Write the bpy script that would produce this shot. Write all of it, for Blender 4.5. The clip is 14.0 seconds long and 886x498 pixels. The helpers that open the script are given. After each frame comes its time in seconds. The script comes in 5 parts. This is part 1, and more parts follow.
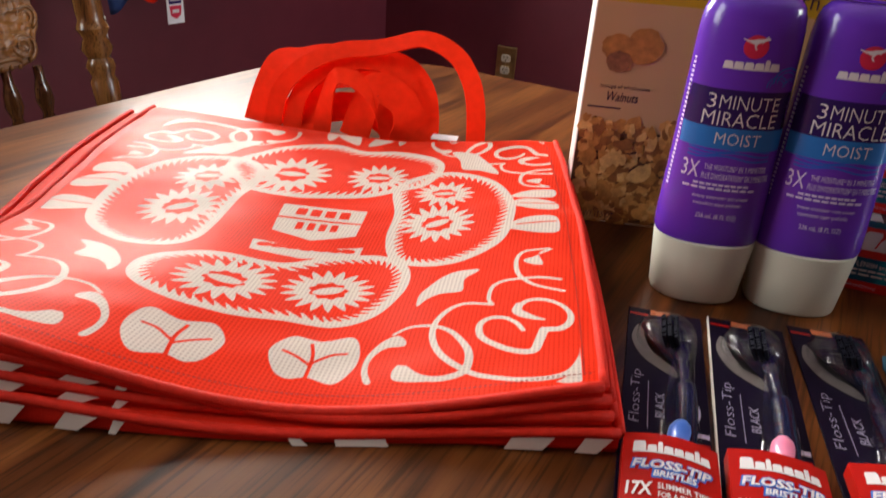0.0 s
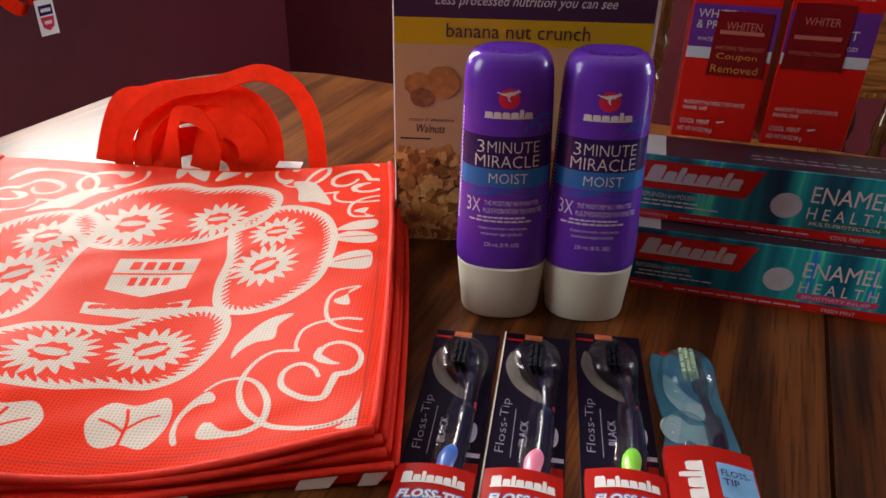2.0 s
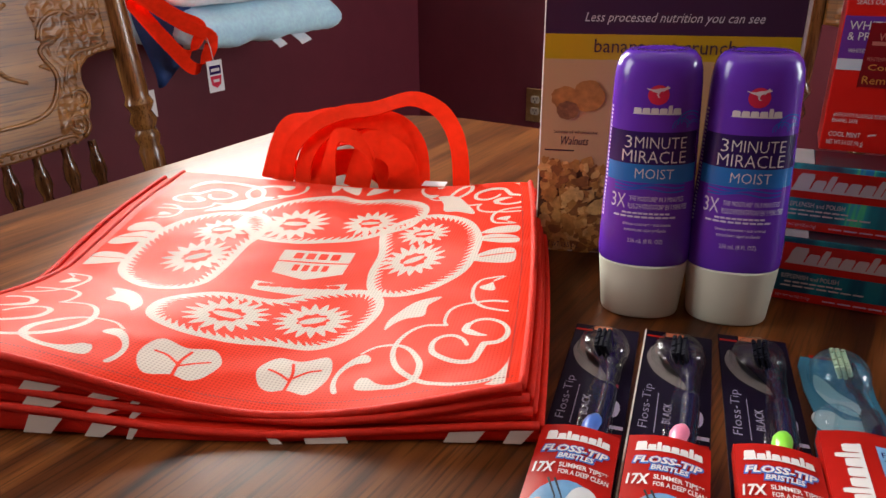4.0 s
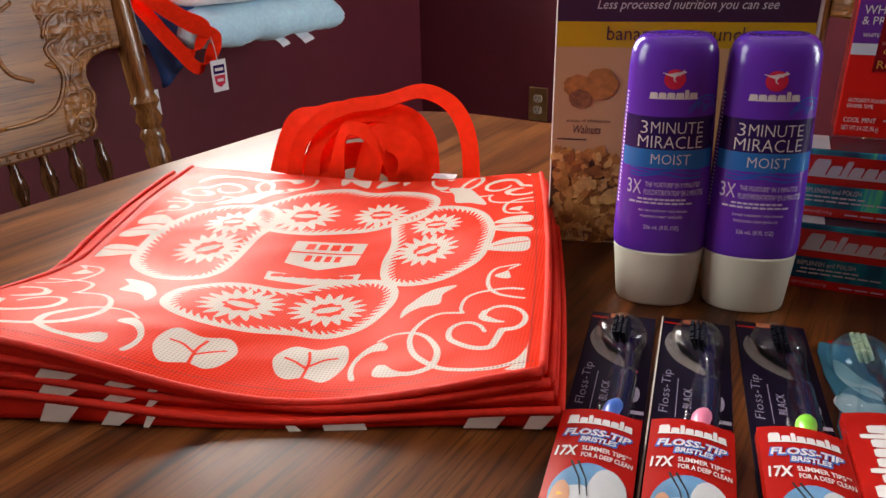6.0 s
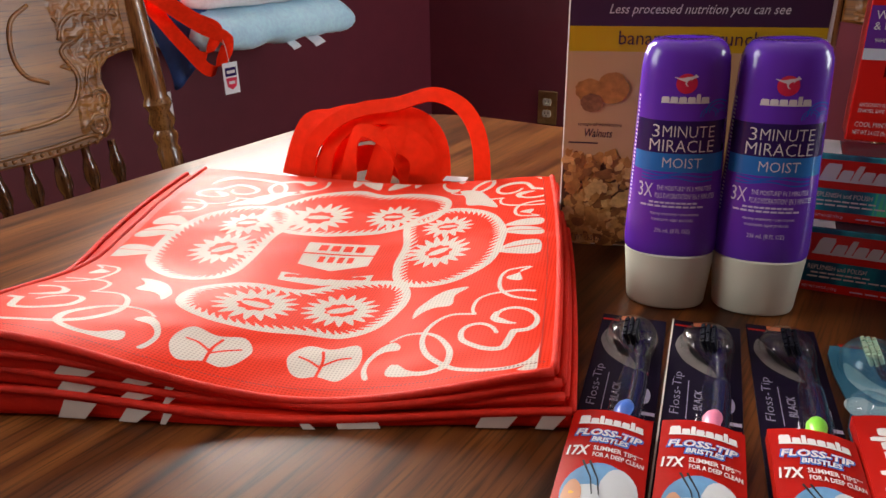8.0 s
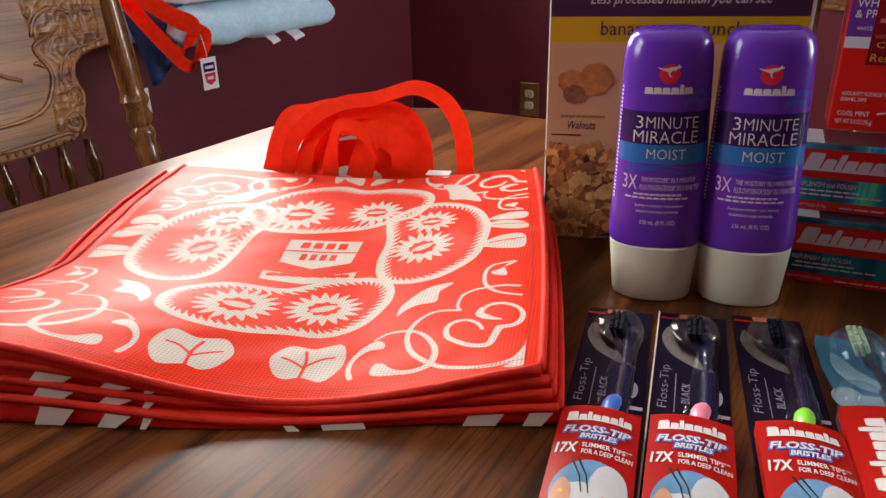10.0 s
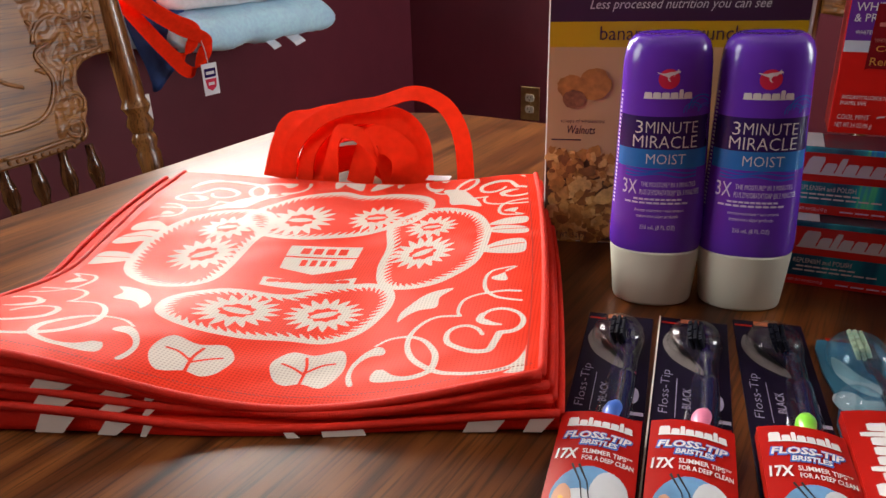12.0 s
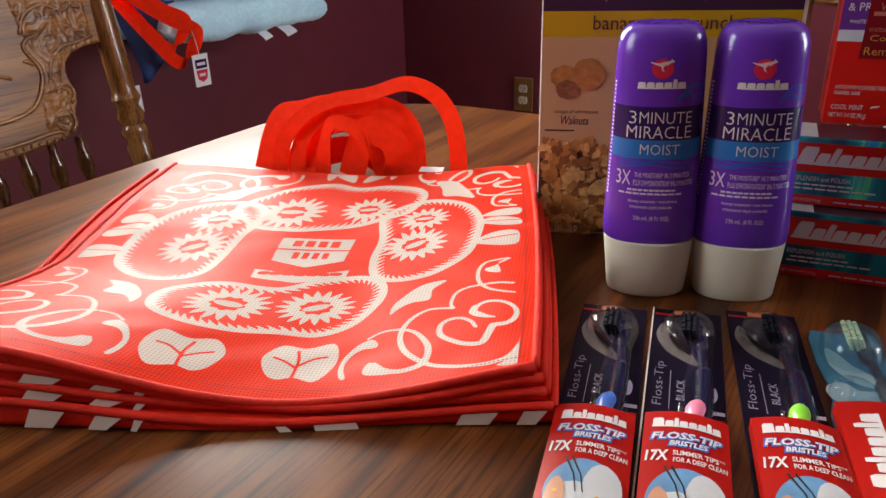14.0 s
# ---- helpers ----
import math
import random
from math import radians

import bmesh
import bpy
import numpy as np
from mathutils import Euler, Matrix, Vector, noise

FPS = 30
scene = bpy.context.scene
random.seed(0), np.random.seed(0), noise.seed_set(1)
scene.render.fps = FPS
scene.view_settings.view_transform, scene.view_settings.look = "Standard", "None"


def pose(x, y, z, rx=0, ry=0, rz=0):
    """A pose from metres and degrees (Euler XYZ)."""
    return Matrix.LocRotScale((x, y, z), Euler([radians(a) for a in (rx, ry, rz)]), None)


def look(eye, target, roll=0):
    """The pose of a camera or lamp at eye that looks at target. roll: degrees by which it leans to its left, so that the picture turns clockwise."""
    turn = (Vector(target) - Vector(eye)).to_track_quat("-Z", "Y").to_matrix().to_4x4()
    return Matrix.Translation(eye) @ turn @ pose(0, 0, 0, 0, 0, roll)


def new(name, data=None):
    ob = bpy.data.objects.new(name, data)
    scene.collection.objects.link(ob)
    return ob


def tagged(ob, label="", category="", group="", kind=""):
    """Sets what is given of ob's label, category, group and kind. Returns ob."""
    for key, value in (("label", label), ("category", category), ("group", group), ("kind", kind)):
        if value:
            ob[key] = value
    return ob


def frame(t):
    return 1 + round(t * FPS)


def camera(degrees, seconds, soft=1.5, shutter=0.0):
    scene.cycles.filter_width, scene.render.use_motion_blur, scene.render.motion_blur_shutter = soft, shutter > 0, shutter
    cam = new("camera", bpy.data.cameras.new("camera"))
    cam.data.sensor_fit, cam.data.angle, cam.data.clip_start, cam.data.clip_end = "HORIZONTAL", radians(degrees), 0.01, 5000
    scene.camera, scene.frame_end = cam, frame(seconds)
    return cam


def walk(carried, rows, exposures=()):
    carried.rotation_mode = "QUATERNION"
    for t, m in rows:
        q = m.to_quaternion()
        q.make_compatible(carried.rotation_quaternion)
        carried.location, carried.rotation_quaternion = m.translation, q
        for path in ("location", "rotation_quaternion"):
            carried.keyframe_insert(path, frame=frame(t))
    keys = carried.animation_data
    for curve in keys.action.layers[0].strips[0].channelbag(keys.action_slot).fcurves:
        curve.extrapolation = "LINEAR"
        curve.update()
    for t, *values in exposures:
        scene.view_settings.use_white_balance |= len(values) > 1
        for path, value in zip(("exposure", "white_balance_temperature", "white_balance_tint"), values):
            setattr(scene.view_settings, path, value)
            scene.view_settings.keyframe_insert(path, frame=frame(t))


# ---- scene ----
cam = camera(62.5, 14.0, shutter=0.5)
PATH = [
    (0, (0.158, 0.121, 0.966), (-0.066, 1.893, 0.066), 4.4),
    (0.5, (0.161, 0.112, 0.964), (-0.069, 1.831, -0.032), 4.0),
    (1, (0.231, 0.092, 1.024), (0.122, 1.808, 0.003), 3.3),
    (1.5, (0.241, 0.106, 1.033), (0.174, 1.827, 0.016), 1.9),
    (2, (0.24, 0.117, 1.033), (0.171, 1.85, 0.038), 1.2),
    (2.5, (0.227, 0.113, 1.005), (0.11, 1.869, 0.055), 1.9),
    (3, (0.229, 0.073, 0.993), (-0.155, 1.832, 0.122), -1.1),
    (3.2, (0.229, 0.068, 0.997), (-0.159, 1.843, 0.162), -0.6),
    (5.5, (0.217, 0.066, 0.984), (-0.175, 1.862, 0.195), -1.1),
    (6, (0.217, 0.064, 0.984), (-0.176, 1.856, 0.187), -1.1),
    (6.5, (0.216, 0.062, 0.986), (-0.182, 1.854, 0.192), -1.0),
    (7, (0.215, 0.061, 0.985), (-0.189, 1.854, 0.197), -1.0),
    (7.5, (0.215, 0.061, 0.984), (-0.192, 1.852, 0.192), -1.0),
    (8, (0.215, 0.059, 0.985), (-0.199, 1.85, 0.196), -1.0),
    (10.5, (0.214, 0.066, 0.984), (-0.151, 1.858, 0.175), -1.5),
    (11, (0.214, 0.065, 0.986), (-0.164, 1.859, 0.187), -1.9),
    (11.5, (0.214, 0.066, 0.985), (-0.161, 1.861, 0.187), -1.7),
    (12, (0.215, 0.066, 0.985), (-0.161, 1.861, 0.188), -1.7),
    (12.5, (0.217, 0.069, 0.987), (-0.166, 1.857, 0.176), -2.7),
    (13, (0.216, 0.067, 0.986), (-0.158, 1.855, 0.171), -2.1),
    (13.5, (0.215, 0.069, 0.984), (-0.149, 1.857, 0.166), -1.8),
    (14, (0.215, 0.069, 0.984), (-0.143, 1.858, 0.165), -1.7),
]
walk(cam, [(t, look(eye, target, roll)) for t, eye, target, roll in PATH],
     [(0, -0.04), (0.5, -0.14), (1.0, -0.18), (2.1, -0.15), (2.5, 0.22), (3.0, 0.18), (3.6, 0.10), (5.5, 0.0), (14, 0.02)])

# ---- light: daylight through two windows, fill light through an added third ----
A_TABLE = radians(-20.5)
CU, SU = math.cos(A_TABLE), math.sin(A_TABLE)


def uv(u, v, z=0.0):
    """A place in the room's own axes: u along the table's far edge, v across it."""
    return Vector((CU * u - SU * v, SU * u + CU * v, z))


ROOM = Matrix.Rotation(A_TABLE, 4, "Z")
U0, U1, V0, V1, H = -1.39, 2.6, -1.9, 2.44, 2.5
TOP = 0.75

world = bpy.data.worlds.new("sky")
scene.world = world
world.use_nodes = True
sky = world.node_tree.nodes.new("ShaderNodeTexSky")
sky.sky_type, sky.sun_disc = "NISHITA", False
sky.sun_elevation, sky.sun_rotation = radians(40), radians(200)
back = world.node_tree.nodes["Background"]
world.node_tree.links.new(sky.outputs[0], back.inputs[0])
back.inputs[1].default_value = 0.12


def window_light(name, place, target, w, h, power, colour):
    lamp = bpy.data.lights.new(name, "AREA")
    lamp.shape, lamp.size, lamp.size_y, lamp.energy, lamp.color = "RECTANGLE", w, h, power, colour
    ob = new(name, lamp)
    ob.matrix_world = look(place, target)
    return ob


WIN_L = (1.02, 1.86, 0.98, 2.20)     # v0, v1, z0, z1 of the window in the wall beside the chair
WIN_E = (1.43, 2.38, 0.9, 2.15)       # v0, v1, z0, z1 of the window in the wall beyond the table
WIN_FILL = (-0.95, 0.05, 0.95, 2.1)      # v0, v1, z0, z1 of the unseen window added in that wall, nearer the camera
window_light("window_daylight", uv(U0 - 0.34, 1.66, 1.86), uv(-0.2, 1.05, 1.74), 1.02, 1.80, 205.0, (1.0, 0.92, 0.84))
# fill lamp in the added window, to brighten the near side of the table
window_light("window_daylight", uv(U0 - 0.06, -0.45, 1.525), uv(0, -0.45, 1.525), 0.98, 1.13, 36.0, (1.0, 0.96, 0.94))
window_light("window_daylight", uv(U1 + 0.06, 1.905, 1.525), uv(0, 1.905, 1.525), 0.93, 1.23, 60.0, (0.95, 0.97, 1.0))


# ---- materials ----
def material(name, colour, rough=0.5, metal=0.0, vary=0.12, scale=60.0, bump=0.0, bump_scale=300.0, coat=0.0, coat_rough=0.1,
             stretch=(1, 1, 1), ior=1.45, sheen=0.0, spec=0.5, second=None, transmission=0.0):
    m = bpy.data.materials.new(name)
    m.use_nodes = True
    nt = m.node_tree
    n, l = nt.nodes, nt.links
    b = n["Principled BSDF"]
    b.inputs["Roughness"].default_value, b.inputs["Metallic"].default_value = rough, metal
    b.inputs["Coat Weight"].default_value, b.inputs["Coat Roughness"].default_value = coat, coat_rough
    b.inputs["IOR"].default_value, b.inputs["Sheen Weight"].default_value = ior, sheen
    b.inputs["Transmission Weight"].default_value, b.inputs["Specular IOR Level"].default_value = transmission, spec
    co = n.new("ShaderNodeTexCoord")
    mp = n.new("ShaderNodeMapping")
    mp.inputs["Scale"].default_value = stretch
    l.new(co.outputs["Object"], mp.inputs[0])
    a, c = n.new("ShaderNodeTexNoise"), n.new("ShaderNodeTexNoise")
    a.inputs["Scale"].default_value, a.inputs["Detail"].default_value = scale, 6
    c.inputs["Scale"].default_value, c.inputs["Detail"].default_value = scale * 0.13, 3
    add = n.new("ShaderNodeMath")
    add.operation = "ADD"
    ramp = n.new("ShaderNodeMapRange")
    ramp.inputs[1].default_value, ramp.inputs[2].default_value = 0.7, 1.3
    mix = n.new("ShaderNodeMix")
    mix.data_type = "RGBA"
    lo = [x * (1 - vary) for x in colour] if second is None else second
    hi = [min(1, x * (1 + vary)) for x in colour] if second is None else colour
    mix.inputs[6].default_value, mix.inputs[7].default_value = (*lo, 1), (*hi, 1)
    for t in (a, c):
        l.new(mp.outputs[0], t.inputs["Vector"])
    l.new(a.outputs[0], add.inputs[0]), l.new(c.outputs[0], add.inputs[1])
    l.new(add.outputs[0], ramp.inputs[0]), l.new(ramp.outputs[0], mix.inputs[0])
    l.new(mix.outputs[2], b.inputs["Base Color"])
    if bump:
        d, bp = n.new("ShaderNodeTexNoise"), n.new("ShaderNodeBump")
        d.inputs["Scale"].default_value, d.inputs["Detail"].default_value = bump_scale, 4
        bp.inputs["Strength"].default_value, bp.inputs["Distance"].default_value = bump, 0.001
        l.new(mp.outputs[0], d.inputs["Vector"]), l.new(d.outputs[0], bp.inputs["Height"]), l.new(bp.outputs[0], b.inputs["Normal"])
    return m


def oak(name, dark, mid, light, rough, along="Y", coat=0.0, coat_rough=0.15, scale=1.0, spec=0.5):
    """Oak: long wavy rings, short dark pores along the grain, broad toning."""
    m = bpy.data.materials.new(name)
    m.use_nodes = True
    n, l = m.node_tree.nodes, m.node_tree.links
    b = n["Principled BSDF"]
    b.inputs["Coat Weight"].default_value, b.inputs["Coat Roughness"].default_value = coat, coat_rough
    b.inputs["Specular IOR Level"].default_value = spec
    co = n.new("ShaderNodeTexCoord")

    def noise_at(sc, stretch, detail, dist=0.0):
        mp, t = n.new("ShaderNodeMapping"), n.new("ShaderNodeTexNoise")
        s = {"X": (stretch, 1, 1), "Y": (1, stretch, 1), "Z": (1, 1, stretch)}[along]
        mp.inputs["Scale"].default_value = s
        t.inputs["Scale"].default_value, t.inputs["Detail"].default_value, t.inputs["Distortion"].default_value = sc * scale, detail, dist
        l.new(co.outputs["Object"], mp.inputs[0]), l.new(mp.outputs[0], t.inputs["Vector"])
        return t

    broad, rings, pores, tone = noise_at(9, 0.06, 3, 0.4), noise_at(46, 0.07, 5, 0.6), noise_at(420, 0.035, 3), noise_at(2.2, 0.5, 2)

    def math2(op, x, y):
        k = n.new("ShaderNodeMath")
        k.operation = op
        for i, v in enumerate((x, y)):
            if isinstance(v, float):
                k.inputs[i].default_value = v
            else:
                l.new(v, k.inputs[i])
        return k.outputs[0]

    saw = math2("SINE", math2("MULTIPLY", broad.outputs[0], 60.0), 0.0)
    f = math2("ADD", math2("MULTIPLY", saw, 0.10), math2("ADD", math2("MULTIPLY", rings.outputs[0], 0.62), math2("MULTIPLY", tone.outputs[0], 0.38)))
    ramp = n.new("ShaderNodeValToRGB")
    e = ramp.color_ramp.elements
    e[0].position, e[0].color = 0.30, (*dark, 1)
    e[1].position, e[1].color = 0.72, (*light, 1)
    k = e.new(0.5)
    k.color = (*mid, 1)
    l.new(f, ramp.inputs[0])
    pr = n.new("ShaderNodeMapRange")
    pr.inputs[1].default_value, pr.inputs[2].default_value, pr.inputs[3].default_value, pr.inputs[4].default_value = 0.36, 0.5, 0.45, 1.0
    l.new(pores.outputs[0], pr.inputs[0])
    mix = n.new("ShaderNodeMix")
    mix.data_type, mix.blend_type = "RGBA", "MULTIPLY"
    mix.inputs[0].default_value = 1.0
    l.new(ramp.outputs[0], mix.inputs[6]), l.new(pr.outputs[0], mix.inputs[7]), l.new(mix.outputs[2], b.inputs["Base Color"])
    rr = n.new("ShaderNodeMapRange")
    rr.inputs[3].default_value, rr.inputs[4].default_value = rough * 0.75, rough * 1.3
    l.new(tone.outputs[0], rr.inputs[0]), l.new(rr.outputs[0], b.inputs["Roughness"])
    bp = n.new("ShaderNodeBump")
    bp.inputs["Strength"].default_value, bp.inputs["Distance"].default_value = 0.18, 0.0006
    l.new(pores.outputs[0], bp.inputs["Height"]), l.new(bp.outputs[0], b.inputs["Normal"])
    return m


def clear_plastic(name, tint=(1, 1, 1), gloss=1.0, body=0.0, body_colour=(0.6, 0.7, 0.8)):
    """Thin clear blister: light passes, its skin reflects by Fresnel."""
    m = bpy.data.materials.new(name)
    m.use_nodes = True
    n, l = m.node_tree.nodes, m.node_tree.links
    n.remove(n["Principled BSDF"])
    tr, gl, fr, mx = n.new("ShaderNodeBsdfTransparent"), n.new("ShaderNodeBsdfGlossy"), n.new("ShaderNodeLayerWeight"), n.new("ShaderNodeMixShader")
    pw, sc = n.new("ShaderNodeMath"), n.new("ShaderNodeMapRange")
    pw.operation, pw.inputs[1].default_value = "POWER", 3.5
    sc.inputs[3].default_value, sc.inputs[4].default_value = 0.07 * gloss, 0.75 * gloss
    tr.inputs[0].default_value, gl.inputs["Roughness"].default_value = (*tint, 1), 0.07
    t, bp = n.new("ShaderNodeTexNoise"), n.new("ShaderNodeBump")
    t.inputs["Scale"].default_value, bp.inputs["Strength"].default_value, bp.inputs["Distance"].default_value = 90, 0.3, 0.002
    co = n.new("ShaderNodeTexCoord")
    l.new(co.outputs["Object"], t.inputs["Vector"])
    l.new(t.outputs[0], bp.inputs["Height"]), l.new(bp.outputs[0], gl.inputs["Normal"]), l.new(bp.outputs[0], fr.inputs["Normal"])
    l.new(fr.outputs["Facing"], pw.inputs[0]), l.new(pw.outputs[0], sc.inputs[0]), l.new(sc.outputs[0], mx.inputs[0]), l.new(tr.outputs[0], mx.inputs[1]), l.new(gl.outputs[0], mx.inputs[2])
    last = mx.outputs[0]
    if body:
        df, m2 = n.new("ShaderNodeBsdfDiffuse"), n.new("ShaderNodeMixShader")
        df.inputs[0].default_value, m2.inputs[0].default_value = (*body_colour, 1), body
        l.new(last, m2.inputs[1]), l.new(df.outputs[0], m2.inputs[2])
        last = m2.outputs[0]
    l.new(last, n["Material Output"].inputs[0])
    return m


def rainbow_foil():
    """Teal holographic card: bands of navy, teal and green that run across the carton, a few of them bright."""
    m = bpy.data.materials.new("foil_teal")
    m.use_nodes = True
    n, l = m.node_tree.nodes, m.node_tree.links
    b = n["Principled BSDF"]
    b.inputs["Metallic"].default_value, b.inputs["Roughness"].default_value = 0.10, 0.24
    b.inputs["Coat Weight"].default_value, b.inputs["Coat Roughness"].default_value = 0.2, 0.06
    co, mp, t = n.new("ShaderNodeTexCoord"), n.new("ShaderNodeMapping"), n.new("ShaderNodeTexNoise")
    mp.inputs["Scale"].default_value, mp.inputs["Rotation"].default_value = (1, 0.12, 0.05), (0, radians(-8), 0)
    t.inputs["Scale"].default_value, t.inputs["Detail"].default_value = 46, 2.5
    oi, off = n.new("ShaderNodeObjectInfo"), n.new("ShaderNodeVectorMath")
    l.new(co.outputs["Object"], off.inputs[0]), l.new(oi.outputs["Random"], off.inputs[1])
    l.new(off.outputs[0], mp.inputs[0]), l.new(mp.outputs[0], t.inputs["Vector"])
    r = n.new("ShaderNodeValToRGB")
    e = r.color_ramp.elements
    e[0].position, e[0].color = 0.28, (0.004, 0.04, 0.11, 1)
    e[1].position, e[1].color = 0.74, (0.02, 0.16, 0.70, 1)
    for p, c in ((0.40, (0.006, 0.12, 0.20)), (0.53, (0.010, 0.30, 0.38)), (0.60, (0.02, 0.50, 0.55)), (0.625, (0.10, 0.90, 0.40)), (0.645, (0.02, 0.35, 0.85)), (0.67, (0.02, 0.40, 0.60))):
        k = e.new(p)
        k.color = (*c, 1)
    l.new(t.outputs[0], r.inputs[0]), l.new(r.outputs[0], b.inputs["Base Color"])
    return m


TABLE_OAK = oak("table_oak", (0.034, 0.009, 0.0025), (0.118, 0.035, 0.008), (0.22, 0.077, 0.018), 0.33, "Y", 0.05, 0.12, 1.0, 0.22)
CHAIR_OAK = oak("chair_oak", (0.20, 0.078, 0.014), (0.31, 0.130, 0.026), (0.40, 0.180, 0.038), 0.38, "X", 0.10, 0.25, 0.8)
POST_OAK = oak("post_oak", (0.10, 0.038, 0.010), (0.23, 0.10, 0.027), (0.34, 0.17, 0.05), 0.22, "Z", 0.6, 0.12, 1.3)
# the spindles' darker oak, with their backlit shade put into the colour too
SHADED_SPINDLE_OAK = oak("shaded_spindle_oak", (0.05, 0.018, 0.006), (0.10, 0.042, 0.014), (0.16, 0.075, 0.025), 0.16, "Z", 0.8, 0.06, 1.3)
FLOOR_OAK = oak("floor_oak", (0.10, 0.05, 0.02), (0.2, 0.11, 0.05), (0.3, 0.18, 0.09), 0.4, "X")
MAROON = material("maroon_paint", (0.108, 0.0155, 0.027), 0.45, vary=0.10, scale=14, bump=0.25, bump_scale=160)
CEILING_WHITE = material("ceiling_paint", (0.66, 0.62, 0.56), 0.8, vary=0.04, bump=0.3, bump_scale=120)
TRIM_WHITE = material("trim_paint", (0.75, 0.73, 0.69), 0.4, vary=0.05)
BAG_RED = material("bag_red_fabric", (0.66, 0.021, 0.008), 0.6, vary=0.10, scale=90, bump=0.5, bump_scale=900, spec=0.15)
STRAP_RED = material("strap_red_fabric", (0.88, 0.030, 0.007), 0.75, vary=0.10, scale=120, bump=0.6, bump_scale=1200, spec=0.05)
PIPING_RED = material("piping_red", (0.62, 0.020, 0.008), 0.6, vary=0.15, scale=300, bump=0.6, bump_scale=1500, spec=0.2)
STITCH_RED = material("stitch_dark_red", (0.22, 0.008, 0.006), 0.7, vary=0.2, scale=300)
PRINT_WHITE = material("print_cream", (0.70, 0.645, 0.58), 0.4, vary=0.05)
BOTTLE_PURPLE = material("bottle_purple", (0.115, 0.030, 0.42), 0.22, vary=0.05, scale=25, coat=0.25, coat_rough=0.12)
CAP_WHITE = material("cap_white", (0.58, 0.59, 0.48), 0.38, vary=0.03, scale=40)
LABEL_DARK = material("label_indigo", (0.025, 0.012, 0.095), 0.25, vary=0.08)
LABEL_BLUE = material("label_blue", (0.02, 0.16, 0.48), 0.25, vary=0.08)
SWIRL_BLUE = material("swirl_blue", (0.02, 0.10, 0.50), 0.25, vary=0.08)
INK_WHITE = material("ink_white", (0.62, 0.61, 0.62), 0.4, vary=0.03)
INK_SILVER = material("ink_lavender", (0.62, 0.59, 0.78), 0.35, vary=0.05)
STICKER_RED = material("sticker_dark_red", (0.17, 0.006, 0.009), 0.2, vary=0.15, scale=60, coat=0.4, coat_rough=0.08)
INK_DIM = material("ink_dim_red", (0.42, 0.13, 0.10), 0.4, vary=0.1)
CRESCENT_GREY = material("crescent_warm_grey", (0.13, 0.115, 0.11), 0.4, vary=0.25, scale=90)
INK_DARK = material("ink_dark", (0.05, 0.02, 0.035), 0.5, vary=0.05)
INK_BLACK = material("ink_black", (0.012, 0.012, 0.014), 0.4, vary=0.05)
PACK_INK = material("ink_dim_lavender", (0.27, 0.25, 0.36), 0.4, vary=0.1)
EMBLEM_RED = material("emblem_red", (0.55, 0.02, 0.06), 0.3, vary=0.05)
CARD_CREAM = material("card_cream", (0.48, 0.30, 0.145), 0.45, vary=0.06, scale=8)
CARD_YELLOW = material("card_yellow", (0.50, 0.32, 0.006), 0.4, vary=0.06, scale=10)
CARD_AUBERGINE = material("card_aubergine", (0.045, 0.016, 0.045), 0.4, vary=0.08, scale=10)
CARD_EDGE = material("card_edge", (0.70, 0.67, 0.62), 0.7, vary=0.05)
NUT_BROWN = material("nut_brown", (0.36, 0.15, 0.035), 0.5, vary=0.45, scale=170)
NUT_DARK = material("nut_dark", (0.24, 0.10, 0.04), 0.5, vary=0.5, scale=260)
FLAKE = [material("flake_print", c, 0.5, vary=0.35, scale=260) for c in ((0.50, 0.25, 0.066), (0.38, 0.17, 0.038), (0.60, 0.35, 0.12), (0.22, 0.085, 0.020))]
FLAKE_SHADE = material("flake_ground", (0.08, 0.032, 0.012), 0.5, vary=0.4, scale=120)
FOIL_TEAL = rainbow_foil()
FOIL_DARK = material("foil_dark", (0.012, 0.028, 0.05), 0.3, 0.2, vary=0.3, scale=12, coat=0.4, coat_rough=0.06)
CARTON_RED = material("carton_red", (0.56, 0.010, 0.006), 0.28, vary=0.10, scale=20, coat=0.25, coat_rough=0.05)
CARTON_PURPLE = material("carton_purple", (0.12, 0.03, 0.26), 0.25, vary=0.08, scale=20, coat=0.25, coat_rough=0.05)
CARTON_GREEN = material("carton_green", (0.06, 0.30, 0.20), 0.25, 0.4, vary=0.2, scale=30)
CARTON_PINK = material("carton_pink", (0.62, 0.05, 0.16), 0.3, vary=0.1)
SILVER = material("silver_print", (0.50, 0.56, 0.62), 0.3, 0.0, vary=0.1)
GOLD = material("gold_ink", (0.75, 0.42, 0.08), 0.35, 0.6, vary=0.15)
PACK_DARK = material("pack_indigo_card", (0.006, 0.0035, 0.014), 0.45, vary=0.3, scale=30, coat=0.03, coat_rough=0.08, spec=0.1)
PACK_BLUE = material("pack_blue_card", (0.035, 0.17, 0.27), 0.35, vary=0.25, scale=30, coat=0.5, coat_rough=0.08)
PACK_ORANGE = material("pack_orange", (0.60, 0.17, 0.07), 0.4, vary=0.1)
PACK_RED = material("pack_red_card", (0.34, 0.007, 0.004), 0.33, vary=0.08, scale=25, coat=0.06, coat_rough=0.08, spec=0.2)
LOGO_BLUE = material("logo_blue", (0.03, 0.13, 0.50), 0.3, vary=0.1)
SKY_BLUE = material("print_sky_blue", (0.13, 0.30, 0.52), 0.3, vary=0.35, scale=60)
TOOTH = material("print_tooth", (0.50, 0.53, 0.56), 0.3, vary=0.06)
